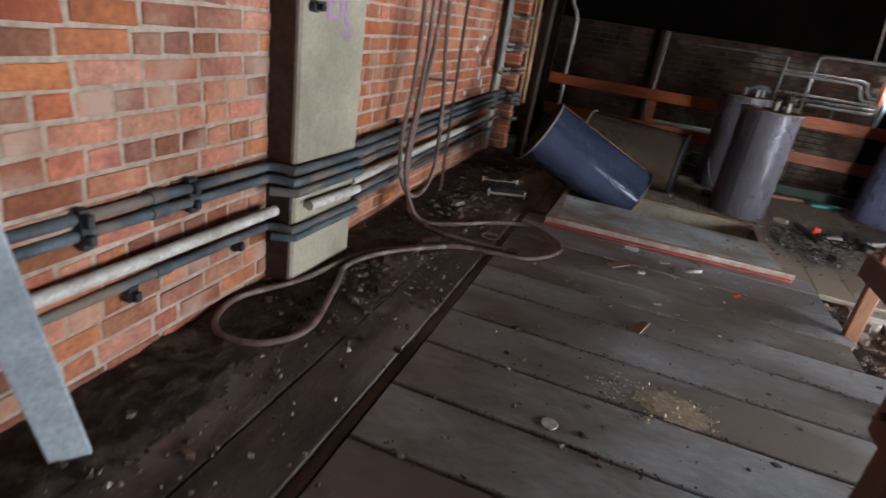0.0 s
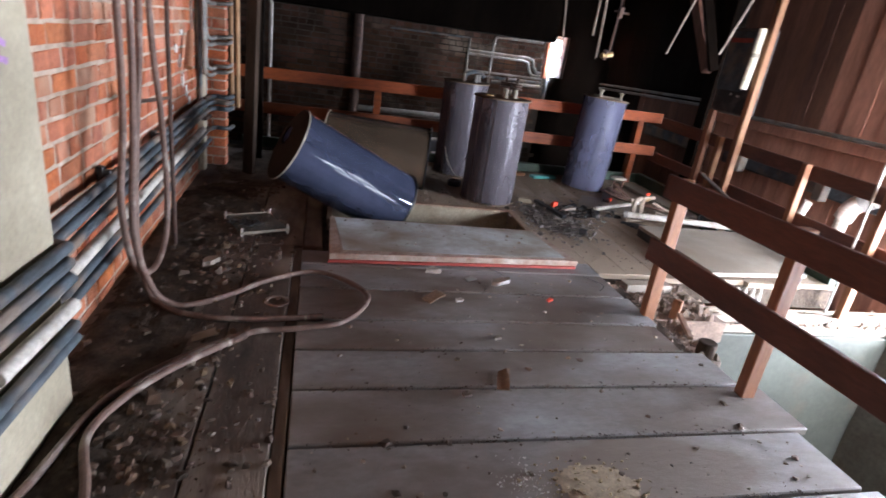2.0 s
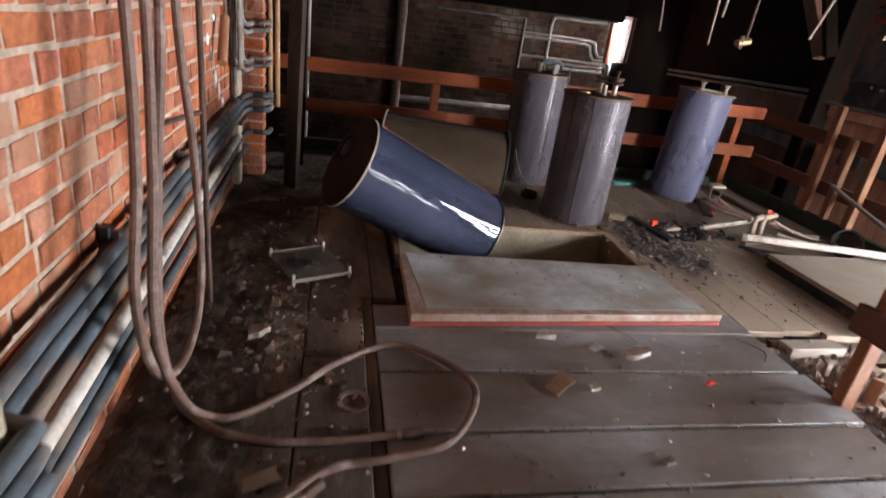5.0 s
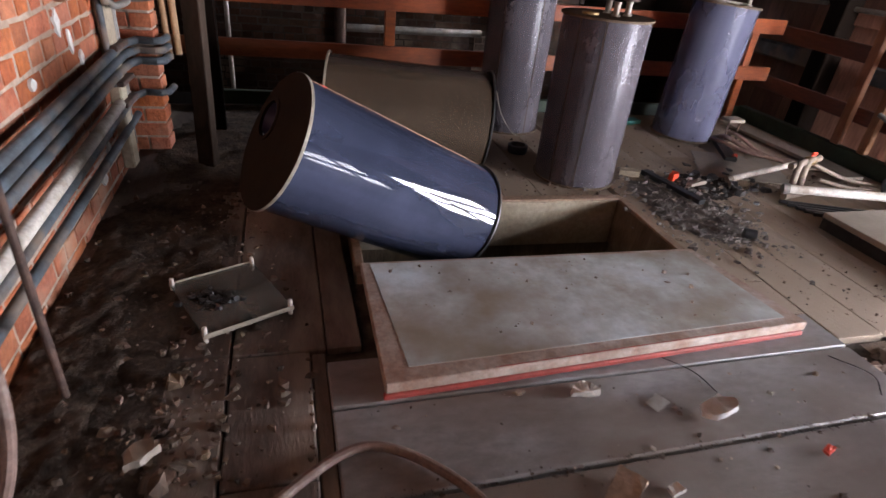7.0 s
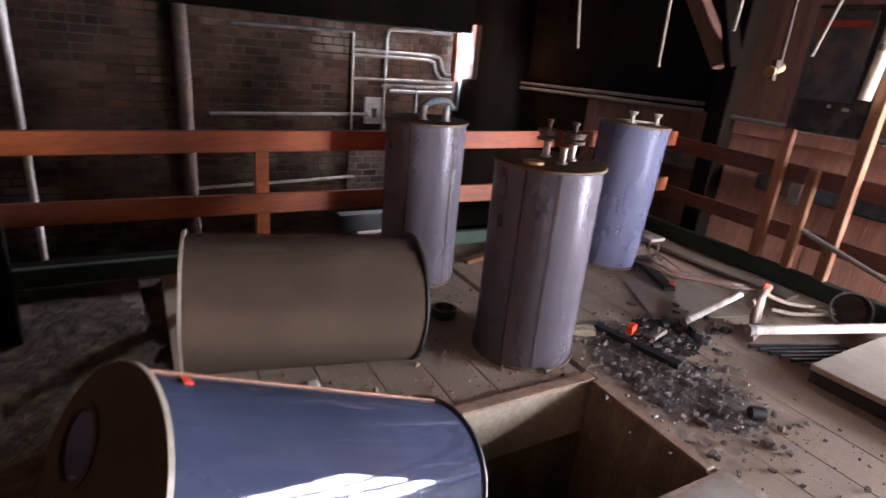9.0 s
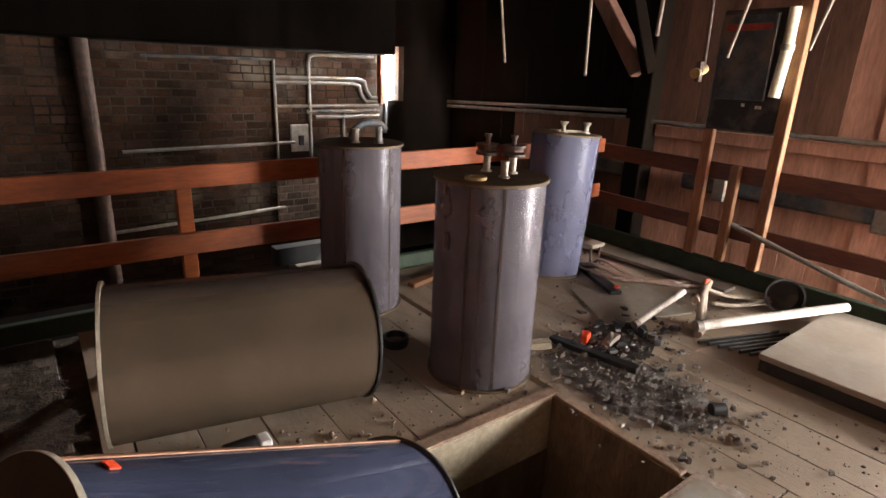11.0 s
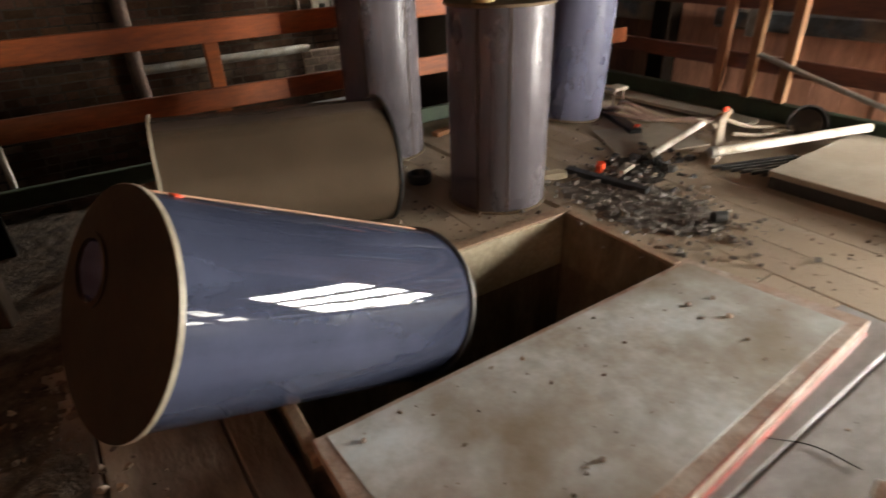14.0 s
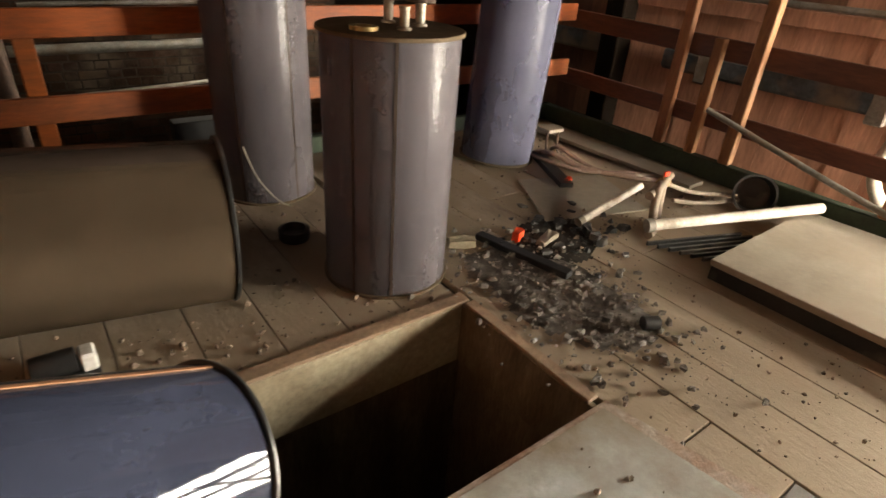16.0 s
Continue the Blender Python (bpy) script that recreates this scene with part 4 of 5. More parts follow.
# pier, leaning timbers
pier = setting("brick_pier", box(-0.26, 3.962, 0.0, 0.008, 4.09, 2.74, 0.004), "mortar", "brick pier at the end of the wall", "pier")
for x, y, z0 in ((0.045, 4.13, 0.47), (0.095, 4.12, 0.50)):
    run([(x, y, z0), (x - 0.012, y, 1.4), (x - 0.03, y, 2.7)], 0.019, "tan", "tan_pipe", "tan painted pipe standing beside the brick pier", 1, 14)
tagged(part("leaning_timber", beam((0.247, 3.72, 0.0), (0.285, 3.79, 2.745), 0.10, 0.05), "old_post"), "worn timber leaning at the end of the wall", "timber")
tagged(part("door_panel", box(0.19, 4.30, 0.0, 0.28, 4.36, 2.745, 0.006), "dark_shade_timber"), "dark timber upright in the recess", "timber")
tagged(part("leaning_plate", beam((0.285, -1.125, 0.0), (0.36, -1.36, 1.15), 0.10, 0.02, 0.003, 0.6), "grey_plate"), "blue-grey painted steel strip leaning by the wall", "strip")
bk = empty("wall_bracket", pose(wall_x(-0.12), -0.12, 1.27), "grey metal bracket on the brick wall", "bracket")
part("plate", box(0, -0.05, -0.05, 0.012, 0.05, 0.06, 0.003), "pipe_grey", bk)
part("arm", box(0.012, -0.02, -0.03, 0.05, 0.02, 0.05, 0.003), "pipe_grey", bk)
tapv = empty("tap", pose(0.137, 0.115, 1.22), "small black tap on the pilaster", "tap")
part("body", lathe([(0, 0), (0.022, 0), (0.022, 0.03), (0.014, 0.032), (0.014, 0.06), (0, 0.06)], 16, None, Matrix.Rotation(radians(90), 4, "Y")), "black", tapv, smooth=True)
part("lever", box(0.035, -0.03, 0.012, 0.05, 0.03, 0.024, 0.003), "black", tapv)
# purple scrawl on the pilaster
sc = bmesh.new()
for pts in ([(0.30, 1.19), (0.30, 1.30)], [(0.30, 1.30), (0.345, 1.30)], [(0.30, 1.25), (0.335, 1.245)], [(0.30, 1.19), (0.35, 1.185)], [(0.375, 1.18), (0.37, 1.32)], [(0.41, 1.17), (0.405, 1.31)], [(0.41, 1.17), (0.45, 1.15)], [(0.385, 1.13), (0.45, 1.11)]):
    (y0, z0), (y1, z1) = pts
    beam((0.1382, 1.25 * y0 - 0.14, z0), (0.1382, 1.25 * y1 - 0.14, z1), 0.002, 0.016, 0, 0, sc)
tagged(part("graffiti", sc, "purple"), "faded purple spray-paint scrawl on the pilaster", "graffiti")

# ---- tray, ring and scraps on the near floor ----
tray = empty("acrylic_tray", pose(0.481, 2.407, 0.012, 0, 0, 26.3), "grimy clear acrylic tray with corner pegs on the floor", "tray")
part("plate", box(-0.152, -0.174, 0.012, 0.152, 0.174, 0.020, 0.002), "acrylic_tray", tray)
part("edge", box(-0.155, -0.178, 0.008, 0.155, -0.1745, 0.026, 0.001), "rim_edge", tray)
part("edge", box(-0.155, 0.1745, 0.008, 0.155, 0.178, 0.026, 0.001), "rim_edge", tray)
for sx in (-1, 1):
    for sy in (-1, 1):
        bm = lathe([(0, -0.012), (0.008, -0.012), (0.008, 0.045), (0.006, 0.048), (0, 0.048)], 12)
        bm.transform(Matrix.Translation((sx * 0.146, sy * 0.166, 0)))
        part("peg", bm, "paper", tray, smooth=True)


def scatter(name, n, place, size, material, label, category, z=0.001, flat=0.35, seed=1):
    """Loose bits: many small uneven lumps, joined as stuff. place(r) gives x, y or None."""
    r = random.Random(seed)
    vs, fs = [], []
    while n > 0:
        q = place(r)
        n -= 1
        if q is None:
            continue
        s = size[0] * (size[1] / size[0]) ** (r.random() ** 2.2)
        a, hgt = r.uniform(0, 6.28), s * flat * r.uniform(0.5, 1.6)
        k = len(vs)
        zz = q[2] if len(q) > 2 else z
        m = 5
        for ring, zz2, sc2 in ((0, 0.0, 1.0), (1, hgt, r.uniform(0.45, 0.9))):
            for i in range(m):
                t = a + i * 6.283 / m + r.uniform(-0.35, 0.35)
                rad = s * 0.5 * sc2 * r.uniform(0.6, 1.25)
                vs.append((q[0] + rad * math.cos(t) * (1.5 if i % 2 else 0.9), q[1] + rad * math.sin(t), zz + zz2 * r.uniform(0.6, 1.2)))
        fs.append([k + i for i in range(m)][::-1])
        fs.append([k + m + i for i in range(m)])
        for i in range(m):
            j = (i + 1) % m
            fs.append([k + i, k + j, k + m + j, k + m + i])
    me = bpy.data.meshes.new(name)
    me.from_pydata(vs, [], fs)
    me.materials.append(M[material])
    return tagged(new(name, me), label, category, "", "stuff")


scatter("tray_grit", 90, lambda r: (0.425 + r.gauss(0, 0.045), 2.39 + r.gauss(0, 0.035), 0.0325), (0.010, 0.036), "black", "black crumbs in the tray", "grit", seed=4)
bm = lathe([(0.042, 0), (0.058, 0), (0.058, 0.007), (0.042, 0.007), (0.042, 0)], 40)
bm.transform(Matrix.Translation((0.717, 1.345, 0.002)))
tagged(part("floor_ring", bm, "hose", smooth=True), "flat brown rubber ring on the floor", "ring")
bm = lathe([(0, 0), (0.03, 0), (0.031, 0.003), (0.028, 0.005), (0, 0.004)], 28)
bm.transform(Matrix.Translation((1.453, -0.235, 0.001)))
tagged(part("disc", bm, "paper", smooth=True), "small pale disc on the planks", "disc")


def scrap(x, y, w, d, h, turn, tilt, material, name, label, poly=None):
    poly = poly or [(-0.5, -0.45), (0.5, -0.5), (0.45, 0.5), (-0.48, 0.42)]
    bm = prism([(px * w, py * d) for px, py in poly], 0, h)
    for v in bm.verts:
        v.co.z += tilt * max(v.co.x, -w / 2) + tilt * w / 2
    bmesh.ops.subdivide_edges(bm, edges=list(bm.edges), cuts=2, use_grid_fill=True)
    bmesh.ops.triangulate(bm, faces=list(bm.faces))
    for v in bm.verts:
        wob = noise.noise_vector(Vector((v.co.x * 60 + x * 9, v.co.y * 60 + y * 9, v.co.z * 40)))
        v.co += Vector((wob.x * w * 0.10, wob.y * d * 0.10, abs(wob.z) * (h * 0.6 + 0.004)))
    bm.transform(pose(x, y, 0.001, 0, 0, turn))
    return tagged(part(name, bm, material), label, "scrap")


half = [(0.5 * math.cos(a * 0.35), 0.9 * math.sin(a * 0.35) - 0.3) for a in range(10)]
scrap(1.572, 1.805, 0.085, 0.05, 0.022, -8, 0.05, "paper", "half_disc", "white half disc lying by the lid", half)
scrap(1.955, 1.67, 0.11, 0.07, 0.018, 5, 0.3, "white", "paper_scrap", "crumpled white scrap on the planks", [(-0.5, -0.1), (-0.2, -0.5), (0.45, -0.4), (0.5, 0.1), (0.2, 0.5), (-0.3, 0.35)])
scrap(1.79, 1.735, 0.06, 0.05, 0.004, 25, 0.1, "lid", "card_scrap", "grey card scrap on the planks")
scrap(1.70, 0.70, 0.05, 0.15, 0.008, -18, 0.25, "wood_rim", "wood_scrap", "splintered wood scrap on the planks")
scrap(1.52, 1.46, 0.12, 0.08, 0.006, 40, 0.15, "wood_rim", "wood_scrap", "thin wood scrap on the planks")
scrap(2.20, 1.485, 0.035, 0.02, 0.01, 20, 0.2, "orange_red", "red_scrap", "small red plastic bit on the planks")
scrap(0.337, 1.74, 0.085, 0.06, 0.03, 22, 0.25, "board", "paper_block", "dirty white crumpled block on the floor", [(-0.5, -0.3), (-0.1, -0.5), (0.5, -0.25), (0.35, 0.3), (0.05, 0.5), (-0.45, 0.25)])
scrap(0.46, 0.98, 0.10, 0.06, 0.006, 12, 0.3, "lid", "foil_scrap", "pale curled scrap by the hose")
scrap(1.66, 1.44, 0.04, 0.03, 0.010, 12, 0.1, "paper", "paper_scrap", "small white crumb on the planks")
scrap(1.52, 0.60, 0.035, 0.03, 0.010, 12, 0.15, "chip", "paper_scrap", "small pale lump on the planks")
scrap(1.77, 1.05, 0.035, 0.026, 0.010, 12, 0.1, "chip", "paper_scrap", "small cream nut on the planks")
bm = tube(spline([(2.02, 1.75, 0.006), (2.0, 1.85, 0.006), (1.93, 1.93, 0.006)], 5), 0.0016, 6)
tagged(part("twig", bm, "dark_shade_timber"), "thin dark twig on the planks", "twig")
bm = tube(spline([(2.60, 1.66, 0.006), (2.66, 1.75, 0.006), (2.58, 1.86, 0.006)], 5), 0.002, 6)
tagged(part("twig", bm, "dark_shade_timber"), "thin dark twig on the planks", "twig")

def by_wall(r, y, spread):
    """A spot on the dirty strip beside the west wall."""
    return min(max(r.gauss(0.36 - 0.03 * y, spread), wall_x(y) + 0.03), 0.80 - 0.028 * y), y


scatter("floor_litter", 2600, lambda r: by_wall(r, r.choice((r.uniform(-1.4, 3.4), r.gauss(0.35, 0.3), r.gauss(2.0, 0.5))), 0.2), (0.005, 0.042), "leaf", "dry leaves and dirt crumbs along the wall", "litter", 0.001, 0.4, 5)
scatter("wall_crumbs", 900, lambda r: by_wall(r, r.uniform(-1.4, 3.5), 0.22), (0.004, 0.026), "chip", "pale crumbs of mortar along the wall", "crumbs", 0.001, 0.5, 6)
scatter("wall_leaves", 150, lambda r: by_wall(r, r.choice((r.gauss(0.45, 0.25), r.gauss(1.9, 0.5))), 0.13), (0.02, 0.065), "leaf", "curled brown leaves lying by the wall", "leaves", 0.004, 0.35, 35)
scatter("plank_crumbs", 620, lambda r: (r.uniform(0.9, 2.8), r.uniform(-1.5, 1.85)), (0.004, 0.028), "chip", "small pale chips strewn on the planks", "crumbs", 0.001, 0.3, 7)
scatter("plank_bits", 130, lambda r: (r.uniform(0.9, 2.8), r.uniform(-1.4, 1.85)), (0.006, 0.04), "leaf", "brown splinters strewn on the planks", "crumbs", 0.001, 0.2, 27)
scatter("lid_crumbs", 60, lambda r: (r.uniform(1.05, 2.4), r.uniform(2.05, 2.5), 0.068), (0.004, 0.022), "rubble", "crumbs on the hatch lid", "crumbs", 0.08, 0.5, 8)
scatter("deck_crumbs", 1150, lambda r: (r.uniform(0.95, 4.4), r.choice((r.uniform(3.27, 4.8), r.uniform(3.27, 3.6)))), (0.005, 0.028), "rubble", "crumbs on the far deck", "crumbs", 0.001, 0.5, 9)
scatter("deck_crumbs_near", 300, lambda r: (r.uniform(2.53, 3.4), r.uniform(2.0, 3.3)), (0.003, 0.018), "rubble", "crumbs on the far deck", "crumbs", 0.001, 0.5, 19)
scatter("straw", 260, lambda r: (1.85 + r.gauss(0, 0.10), 0.12 + r.gauss(0, 0.06)), (0.004, 0.02), "straw", "yellow straw dust spilled on the planks", "straw", 0.001, 0.4, 10)
scatter("white_dust", 130, lambda r: (1.62 + r.gauss(0, 0.05), 0.14 + r.gauss(0, 0.05)), (0.003, 0.012), "white", "white powder spilled on the planks", "powder", 0.0, 0.15, 12)
def heap(name, cx, cy, sx, sy, high, material, label, category, seed, cell=0.02, turn=0.0):
    """A low uneven layer of loose matter with a ragged edge."""
    bm = bmesh.new()
    nx, ny = int(2 * sx / cell), int(2 * sy / cell)
    grid = {}
    for i in range(nx + 1):
        for j in range(ny + 1):
            u, v = -sx + i * cell, -sy + j * cell
            edge = (u / sx) ** 2 + (v / sy) ** 2
            wob = 0.45 * noise.noise(Vector((u * 5 + seed, v * 5, 0))) + 0.25 * noise.noise(Vector((u * 17, v * 17 + seed, 0)))
            if edge + wob < 0.9:
                lump = 0.5 + 0.5 * noise.noise(Vector((u * 22, v * 22, seed))) + 0.3 * noise.noise(Vector((u * 60, v * 60, seed)))
                grid[i, j] = bm.verts.new((u, v, high * max(0.0, min(1.0, (0.9 - edge - wob) * 2.2)) * max(lump, 0.1) + 0.0012))
    for (i, j) in list(grid):
        q = [(i, j), (i + 1, j), (i + 1, j + 1), (i, j + 1)]
        if all(k in grid for k in q):
            bm.faces.new([grid[k] for k in q])
    bm.transform(pose(cx, cy, 0, 0, 0, turn))
    return tagged(part(name, bm, material, smooth=True), label, category, "", "stuff")


heap("ash_layer", 2.83, 3.08, 0.25, 0.44, 0.012, "ash", "thin layer of grey ash on the deck", "ash", 3.0, 0.015, 8)
heap("wall_dirt", 0.20, -0.85, 0.24, 1.1, 0.022, "dirt", "dark soft dirt along the brick wall", "dirt", 7.0)
heap("wall_dirt", 0.20, 1.0, 0.22, 1.2, 0.02, "dirt", "dark soft dirt along the brick wall", "dirt", 11.0)
heap("wall_dirt", 0.18, 2.7, 0.30, 0.9, 0.022, "dirt", "dark soft dirt along the brick wall", "dirt", 15.0)
heap("wall_dirt", 0.24, -2.2, 0.26, 1.0, 0.022, "dirt", "dark soft dirt along the brick wall", "dirt", 19.0)
heap("wall_dirt", 0.36, 4.1, 0.44, 0.8, 0.02, "dirt", "dark soft dirt in the corner", "dirt", 23.0)
bm = lathe([(0, 0), (0.05, 0), (0.052, 0.003), (0.05, 0.006), (0, 0.005)], 28)
bm.transform(Matrix.Translation((0.558, -0.132, 0.006)))
tagged(part("flat_disc", bm, "dirt_plank", smooth=True), "flat round dirty disc lying on the soiled planks", "disc")
heap("straw_dust", 1.88, 0.12, 0.17, 0.10, 0.006, "straw", "yellow straw dust spilled on the planks", "dust", 29.0, 0.012)
scatter("ash", 1500, lambda r: (2.84 + r.gauss(0, 0.17), 3.06 + r.gauss(0, 0.26)), (0.004, 0.040), "ash", "burnt scraps in the ash", "ash", 0.006, 0.4, 13)
M["soot"] = mat("black_soot", (0.060, 0.050, 0.043), (0.022, 0.019, 0.016), 0.95, spec=0.1, scale=12, fine=70, bump=0.8)
heap("soot_layer", 3.16, 3.40, 0.30, 0.20, 0.010, "soot", "thin black soot left by a fire on the deck", "soot", 37.0, 0.015, 25)
scatter("ash_pale", 45, lambda r: (2.83 + r.gauss(0, 0.15), 3.05 + r.gauss(0, 0.24)), (0.005, 0.03), "lid", "pale flakes in the ash", "ash", 0.008, 0.3, 14)
scatter("burnt_scraps", 140, lambda r: (3.25 + r.gauss(0, 0.18), 3.4 + r.gauss(0, 0.12)), (0.01, 0.07), "black", "black burnt scraps on the deck", "scraps", 0.0, 0.4, 15)

# ---- clutter on the far deck ----
def bar(a, b, w, h, material, name, label, category="bar"):
    return tagged(part(name, beam(a, b, w, h, 0.003), material), label, category)


bar((2.84, 3.58, 0.022), (2.945, 3.12, 0.022), 0.05, 0.03, "black", "black_bar", "black plastic bar lying in the ash")
scrap(2.985, 3.475, 0.05, 0.04, 0.045, 20, 0.2, "orange_red", "red_scrap", "orange-red plastic scrap on the deck")
bar((3.90, 4.26, 0.02), (3.67, 3.80, 0.02), 0.08, 0.035, "black", "black_bar", "black bar lying beside the blue drum")
scrap(3.72, 3.84, 0.05, 0.03, 0.03, 20, 0.2, "orange_red", "red_scrap", "orange-red plastic scrap on the deck")
scrap(2.72, 3.55, 0.12, 0.05, 0.035, -30, 0.1, "cream", "cream_block", "cream scrap block by the drum")
scrap(3.10, 3.40, 0.13, 0.05, 0.02, 15, 0.1, "board", "pale_scrap", "pale scrap in the ash")
cap = empty("black_cup", pose(2.95, 2.735, 0.026, 90, 0, 60), "black plastic cup lying in the ash", "cup")
part("shell", lathe([(0, -0.03), (0.024, -0.03), (0.026, -0.028), (0.026, 0.03), (0.021, 0.03), (0.021, -0.02), (0, -0.02)], 22), "black", cap, smooth=True)
cap = empty("round_tub", pose(2.13, 3.98, 0.0), "shallow black round tub on the deck", "tub")
part("shell", lathe([(0, 0), (0.062, 0), (0.066, 0.01), (0.066, 0.05), (0.05, 0.055), (0.05, 0.02), (0, 0.02)], 30), "black", cap, smooth=True)
# white pipes and valve manifold
def loose_pipe(a, b, r, material, label):
    t = empty("loose_pipe", Matrix.Translation(a), label, "pipe")
    d = Vector(b) - Vector(a)
    part("tube", tube([(0, 0, 0), tuple(d)], r, 18), material, t, smooth=True)
    n = d.normalized()
    part("collar", tube([tuple(-n * 0.004), tuple(n * 0.03)], r * 1.25, 18), "pipe_grey", t, smooth=True)
    return t


loose_pipe((3.54, 3.185, 0.075), (4.38, 2.78, 0.15), 0.026, "pipe_white", "long white plastic pipe on the deck")
loose_pipe((3.36, 3.44, 0.025), (3.82, 3.44, 0.13), 0.019, "pipe_white", "short white plastic pipe propped on the valves")
mani = empty("valve_manifold", pose(3.68, 3.24, 0), "dusty pipe manifold with valves and a red handle", "manifold")
for x, y in ((-0.04, -0.02), (0.06, 0.02)):
    part("riser", tube(spline([(x, y, 0.025), (x, y + 0.01, 0.12), (x + 0.01, y + 0.02, 0.2), (x + 0.06, y + 0.04, 0.22)], 5), 0.02, 14), "dusty_pipe", mani, smooth=True)
part("cross_pipe", tube([(-0.08, 0.01, 0.19), (0.2, 0.09, 0.215)], 0.021, 14), "dusty_pipe", mani, smooth=True)
part("union", tube([(0.08, 0.055, 0.202), (0.13, 0.07, 0.207)], 0.032, 8), "brass", mani)
part("foot_pipe", tube([(-0.12, -0.06, 0.024), (0.10, 0.0, 0.024)], 0.022, 14), "dusty_pipe", mani, smooth=True)
part("handle", box(0.095, 0.055, 0.236, 0.135, 0.07, 0.262, 0.006), "orange_red", mani, "red valve handle")
run([(3.9, 3.36, 0.16), (4.1, 3.3, 0.09), (4.3, 3.22, 0.07), (4.36, 3.18, 0.06)], 0.012, "dusty_pipe", "thin_pipe", "thin dusty steel pipe on the deck", 5, 10)
run([(3.92, 3.30, 0.08), (4.1, 3.24, 0.05), (4.34, 3.16, 0.05)], 0.012, "dusty_pipe", "thin_pipe", "thin pale pipe on the deck", 5, 10)
for k in range(3):
    run([(3.85 + k * 0.07, 4.36 - k * 0.05, 0.02), (3.80 + k * 0.06, 4.12, 0.05 + 0.03 * k), (3.92 + k * 0.05, 3.92, 0.03), (4.12, 3.80 - k * 0.04, 0.02), (4.3, 3.72 - k * 0.07, 0.02)], 0.013 + 0.004 * (k % 2), "hose", "loose_hose", "dusty loose hose curled on the deck", 6, 10, "hose")
grate = empty("floor_grate", pose(3.78, 3.02, 0), "black slatted grating on the deck", "grating")
for k in range(7):
    part("slat", beam((-0.28 + 0.02 * k, 0.12 - k * 0.045, 0.012), (0.24 + 0.02 * k, -0.06 - k * 0.045, 0.012), 0.014, 0.02, 0.002), "black", grate)
pot = empty("black_pot", pose(4.36, 3.10, 0.105, 75, 0, -60), "black round pot lying on its side", "pot")
part("shell", lathe([(0, -0.08), (0.075, -0.08), (0.09, -0.06), (0.105, 0.04), (0.11, 0.045), (0.098, 0.045), (0.085, -0.05), (0, -0.065)], 36), "black", pot, smooth=True)
bar((4.33, 4.7, 0.03), (4.36, 3.42, 0.035), 0.15, 0.025, "board", "loose_plank", "pale dusty plank along the rail", "plank")
st = empty("wooden_trestle", pose(4.02, 4.30, 0), "small wooden block on bent metal legs", "stand")
part("top", box(-0.06, -0.05, 0.15, 0.08, 0.06, 0.175, 0.004), "board", st)
for x in (-0.05, 0.05):
    part("leg", tube(spline([(x, -0.03, 0.15), (x, -0.035, 0.06), (x + 0.01, -0.05, 0.008), (x + 0.05, -0.05, 0.008)], 4), 0.008, 8), "iron", st, smooth=True)
tagged(part("pale_sheet", slab([(3.25, 3.55), (3.85, 3.38), (4.02, 3.85), (3.5, 4.02)], 0.002, 0.010, 0.002), "board"), "pale dusty sheet lying on the deck", "sheet")
pump = empty("small_pump", pose(1.22, 3.50, 0), "black and white small pump on the deck", "pump")
part("foot", box(-0.06, -0.05, 0.0, 0.1, 0.05, 0.02, 0.004), "black", pump)
part("motor", lathe([(0, -0.06), (0.035, -0.06), (0.038, -0.055), (0.038, 0.05), (0, 0.055)], 24, None, Matrix.Translation((0, 0, 0.056)) @ Matrix.Rotation(radians(90), 4, "Y")), "black", pump, smooth=True)
part("head", box(0.055, -0.035, 0.021, 0.1, 0.035, 0.08, 0.008), "white", pump)
bar((2.62, 4.60, 0.015), (3.1, 4.74, 0.015), 0.06, 0.03, "post", "loose_batten", "pale orange batten on the deck", "batten")
bar((3.15, 4.62, 0.02), (3.45, 4.7, 0.02), 0.09, 0.03, "cyan", "green_strip", "green-blue plastic strip behind the drums", "strip")
bar((2.1, 5.25, -0.02), (2.35, 5.25, -0.02), 0.22, 0.14, "board", "pale_box", "pale box behind the rail", "box")
bar((1.95, 5.22, 0.14), (2.35, 5.22, 0.14), 0.1, 0.12, "black", "black_motor", "black motor behind the rail", "motor")
setting("ledge", box(-1.0, 4.99, -0.3, 5.38, 5.6, -0.10, 0.01), "dark_shade_timber", "dark timber ledge behind the rail", "ledge")

# ---- board, sill, kerb and the well ----
ob = tagged(part("loose_board", slab([(3.505, 1.86), (4.33, 1.93), (4.46, 2.30), (4.44, 2.86), (3.483, 2.83)], 0.062, 0.092, 0.003), "board"), "wide pale dusty board laid over the grating", "board")
tagged(part("board_side", slab([(3.50, 1.88), (3.517, 1.88), (3.502, 2.822), (3.485, 2.822)], 0.001, 0.0615, 0.001), "black"), "black strip under the west edge of the wide board", "timber")
for x in (3.62, 4.3):
    bar((x, 1.95, 0.031), (x + 0.03, 2.84, 0.031), 0.05, 0.06, "black", "bearer", "black bearer under the wide board", "bearer")
bar((2.86, 1.838, -0.032), (3.20, 1.862, -0.032), 0.09, 0.055, "board", "sill_timber", "pale timber sill at the edge of the deck", "timber")
setting("kerb_east", box(4.60, 1.98, 0.0, 4.67, 4.93, 0.12, 0.006), "green", "dark green painted kerb under the rail", "kerb")
setting("kerb_north", box(0.0, 4.93, 0.0, 4.67, 4.98, 0.10, 0.006), "green", "dark green painted kerb under the far rail", "kerb")
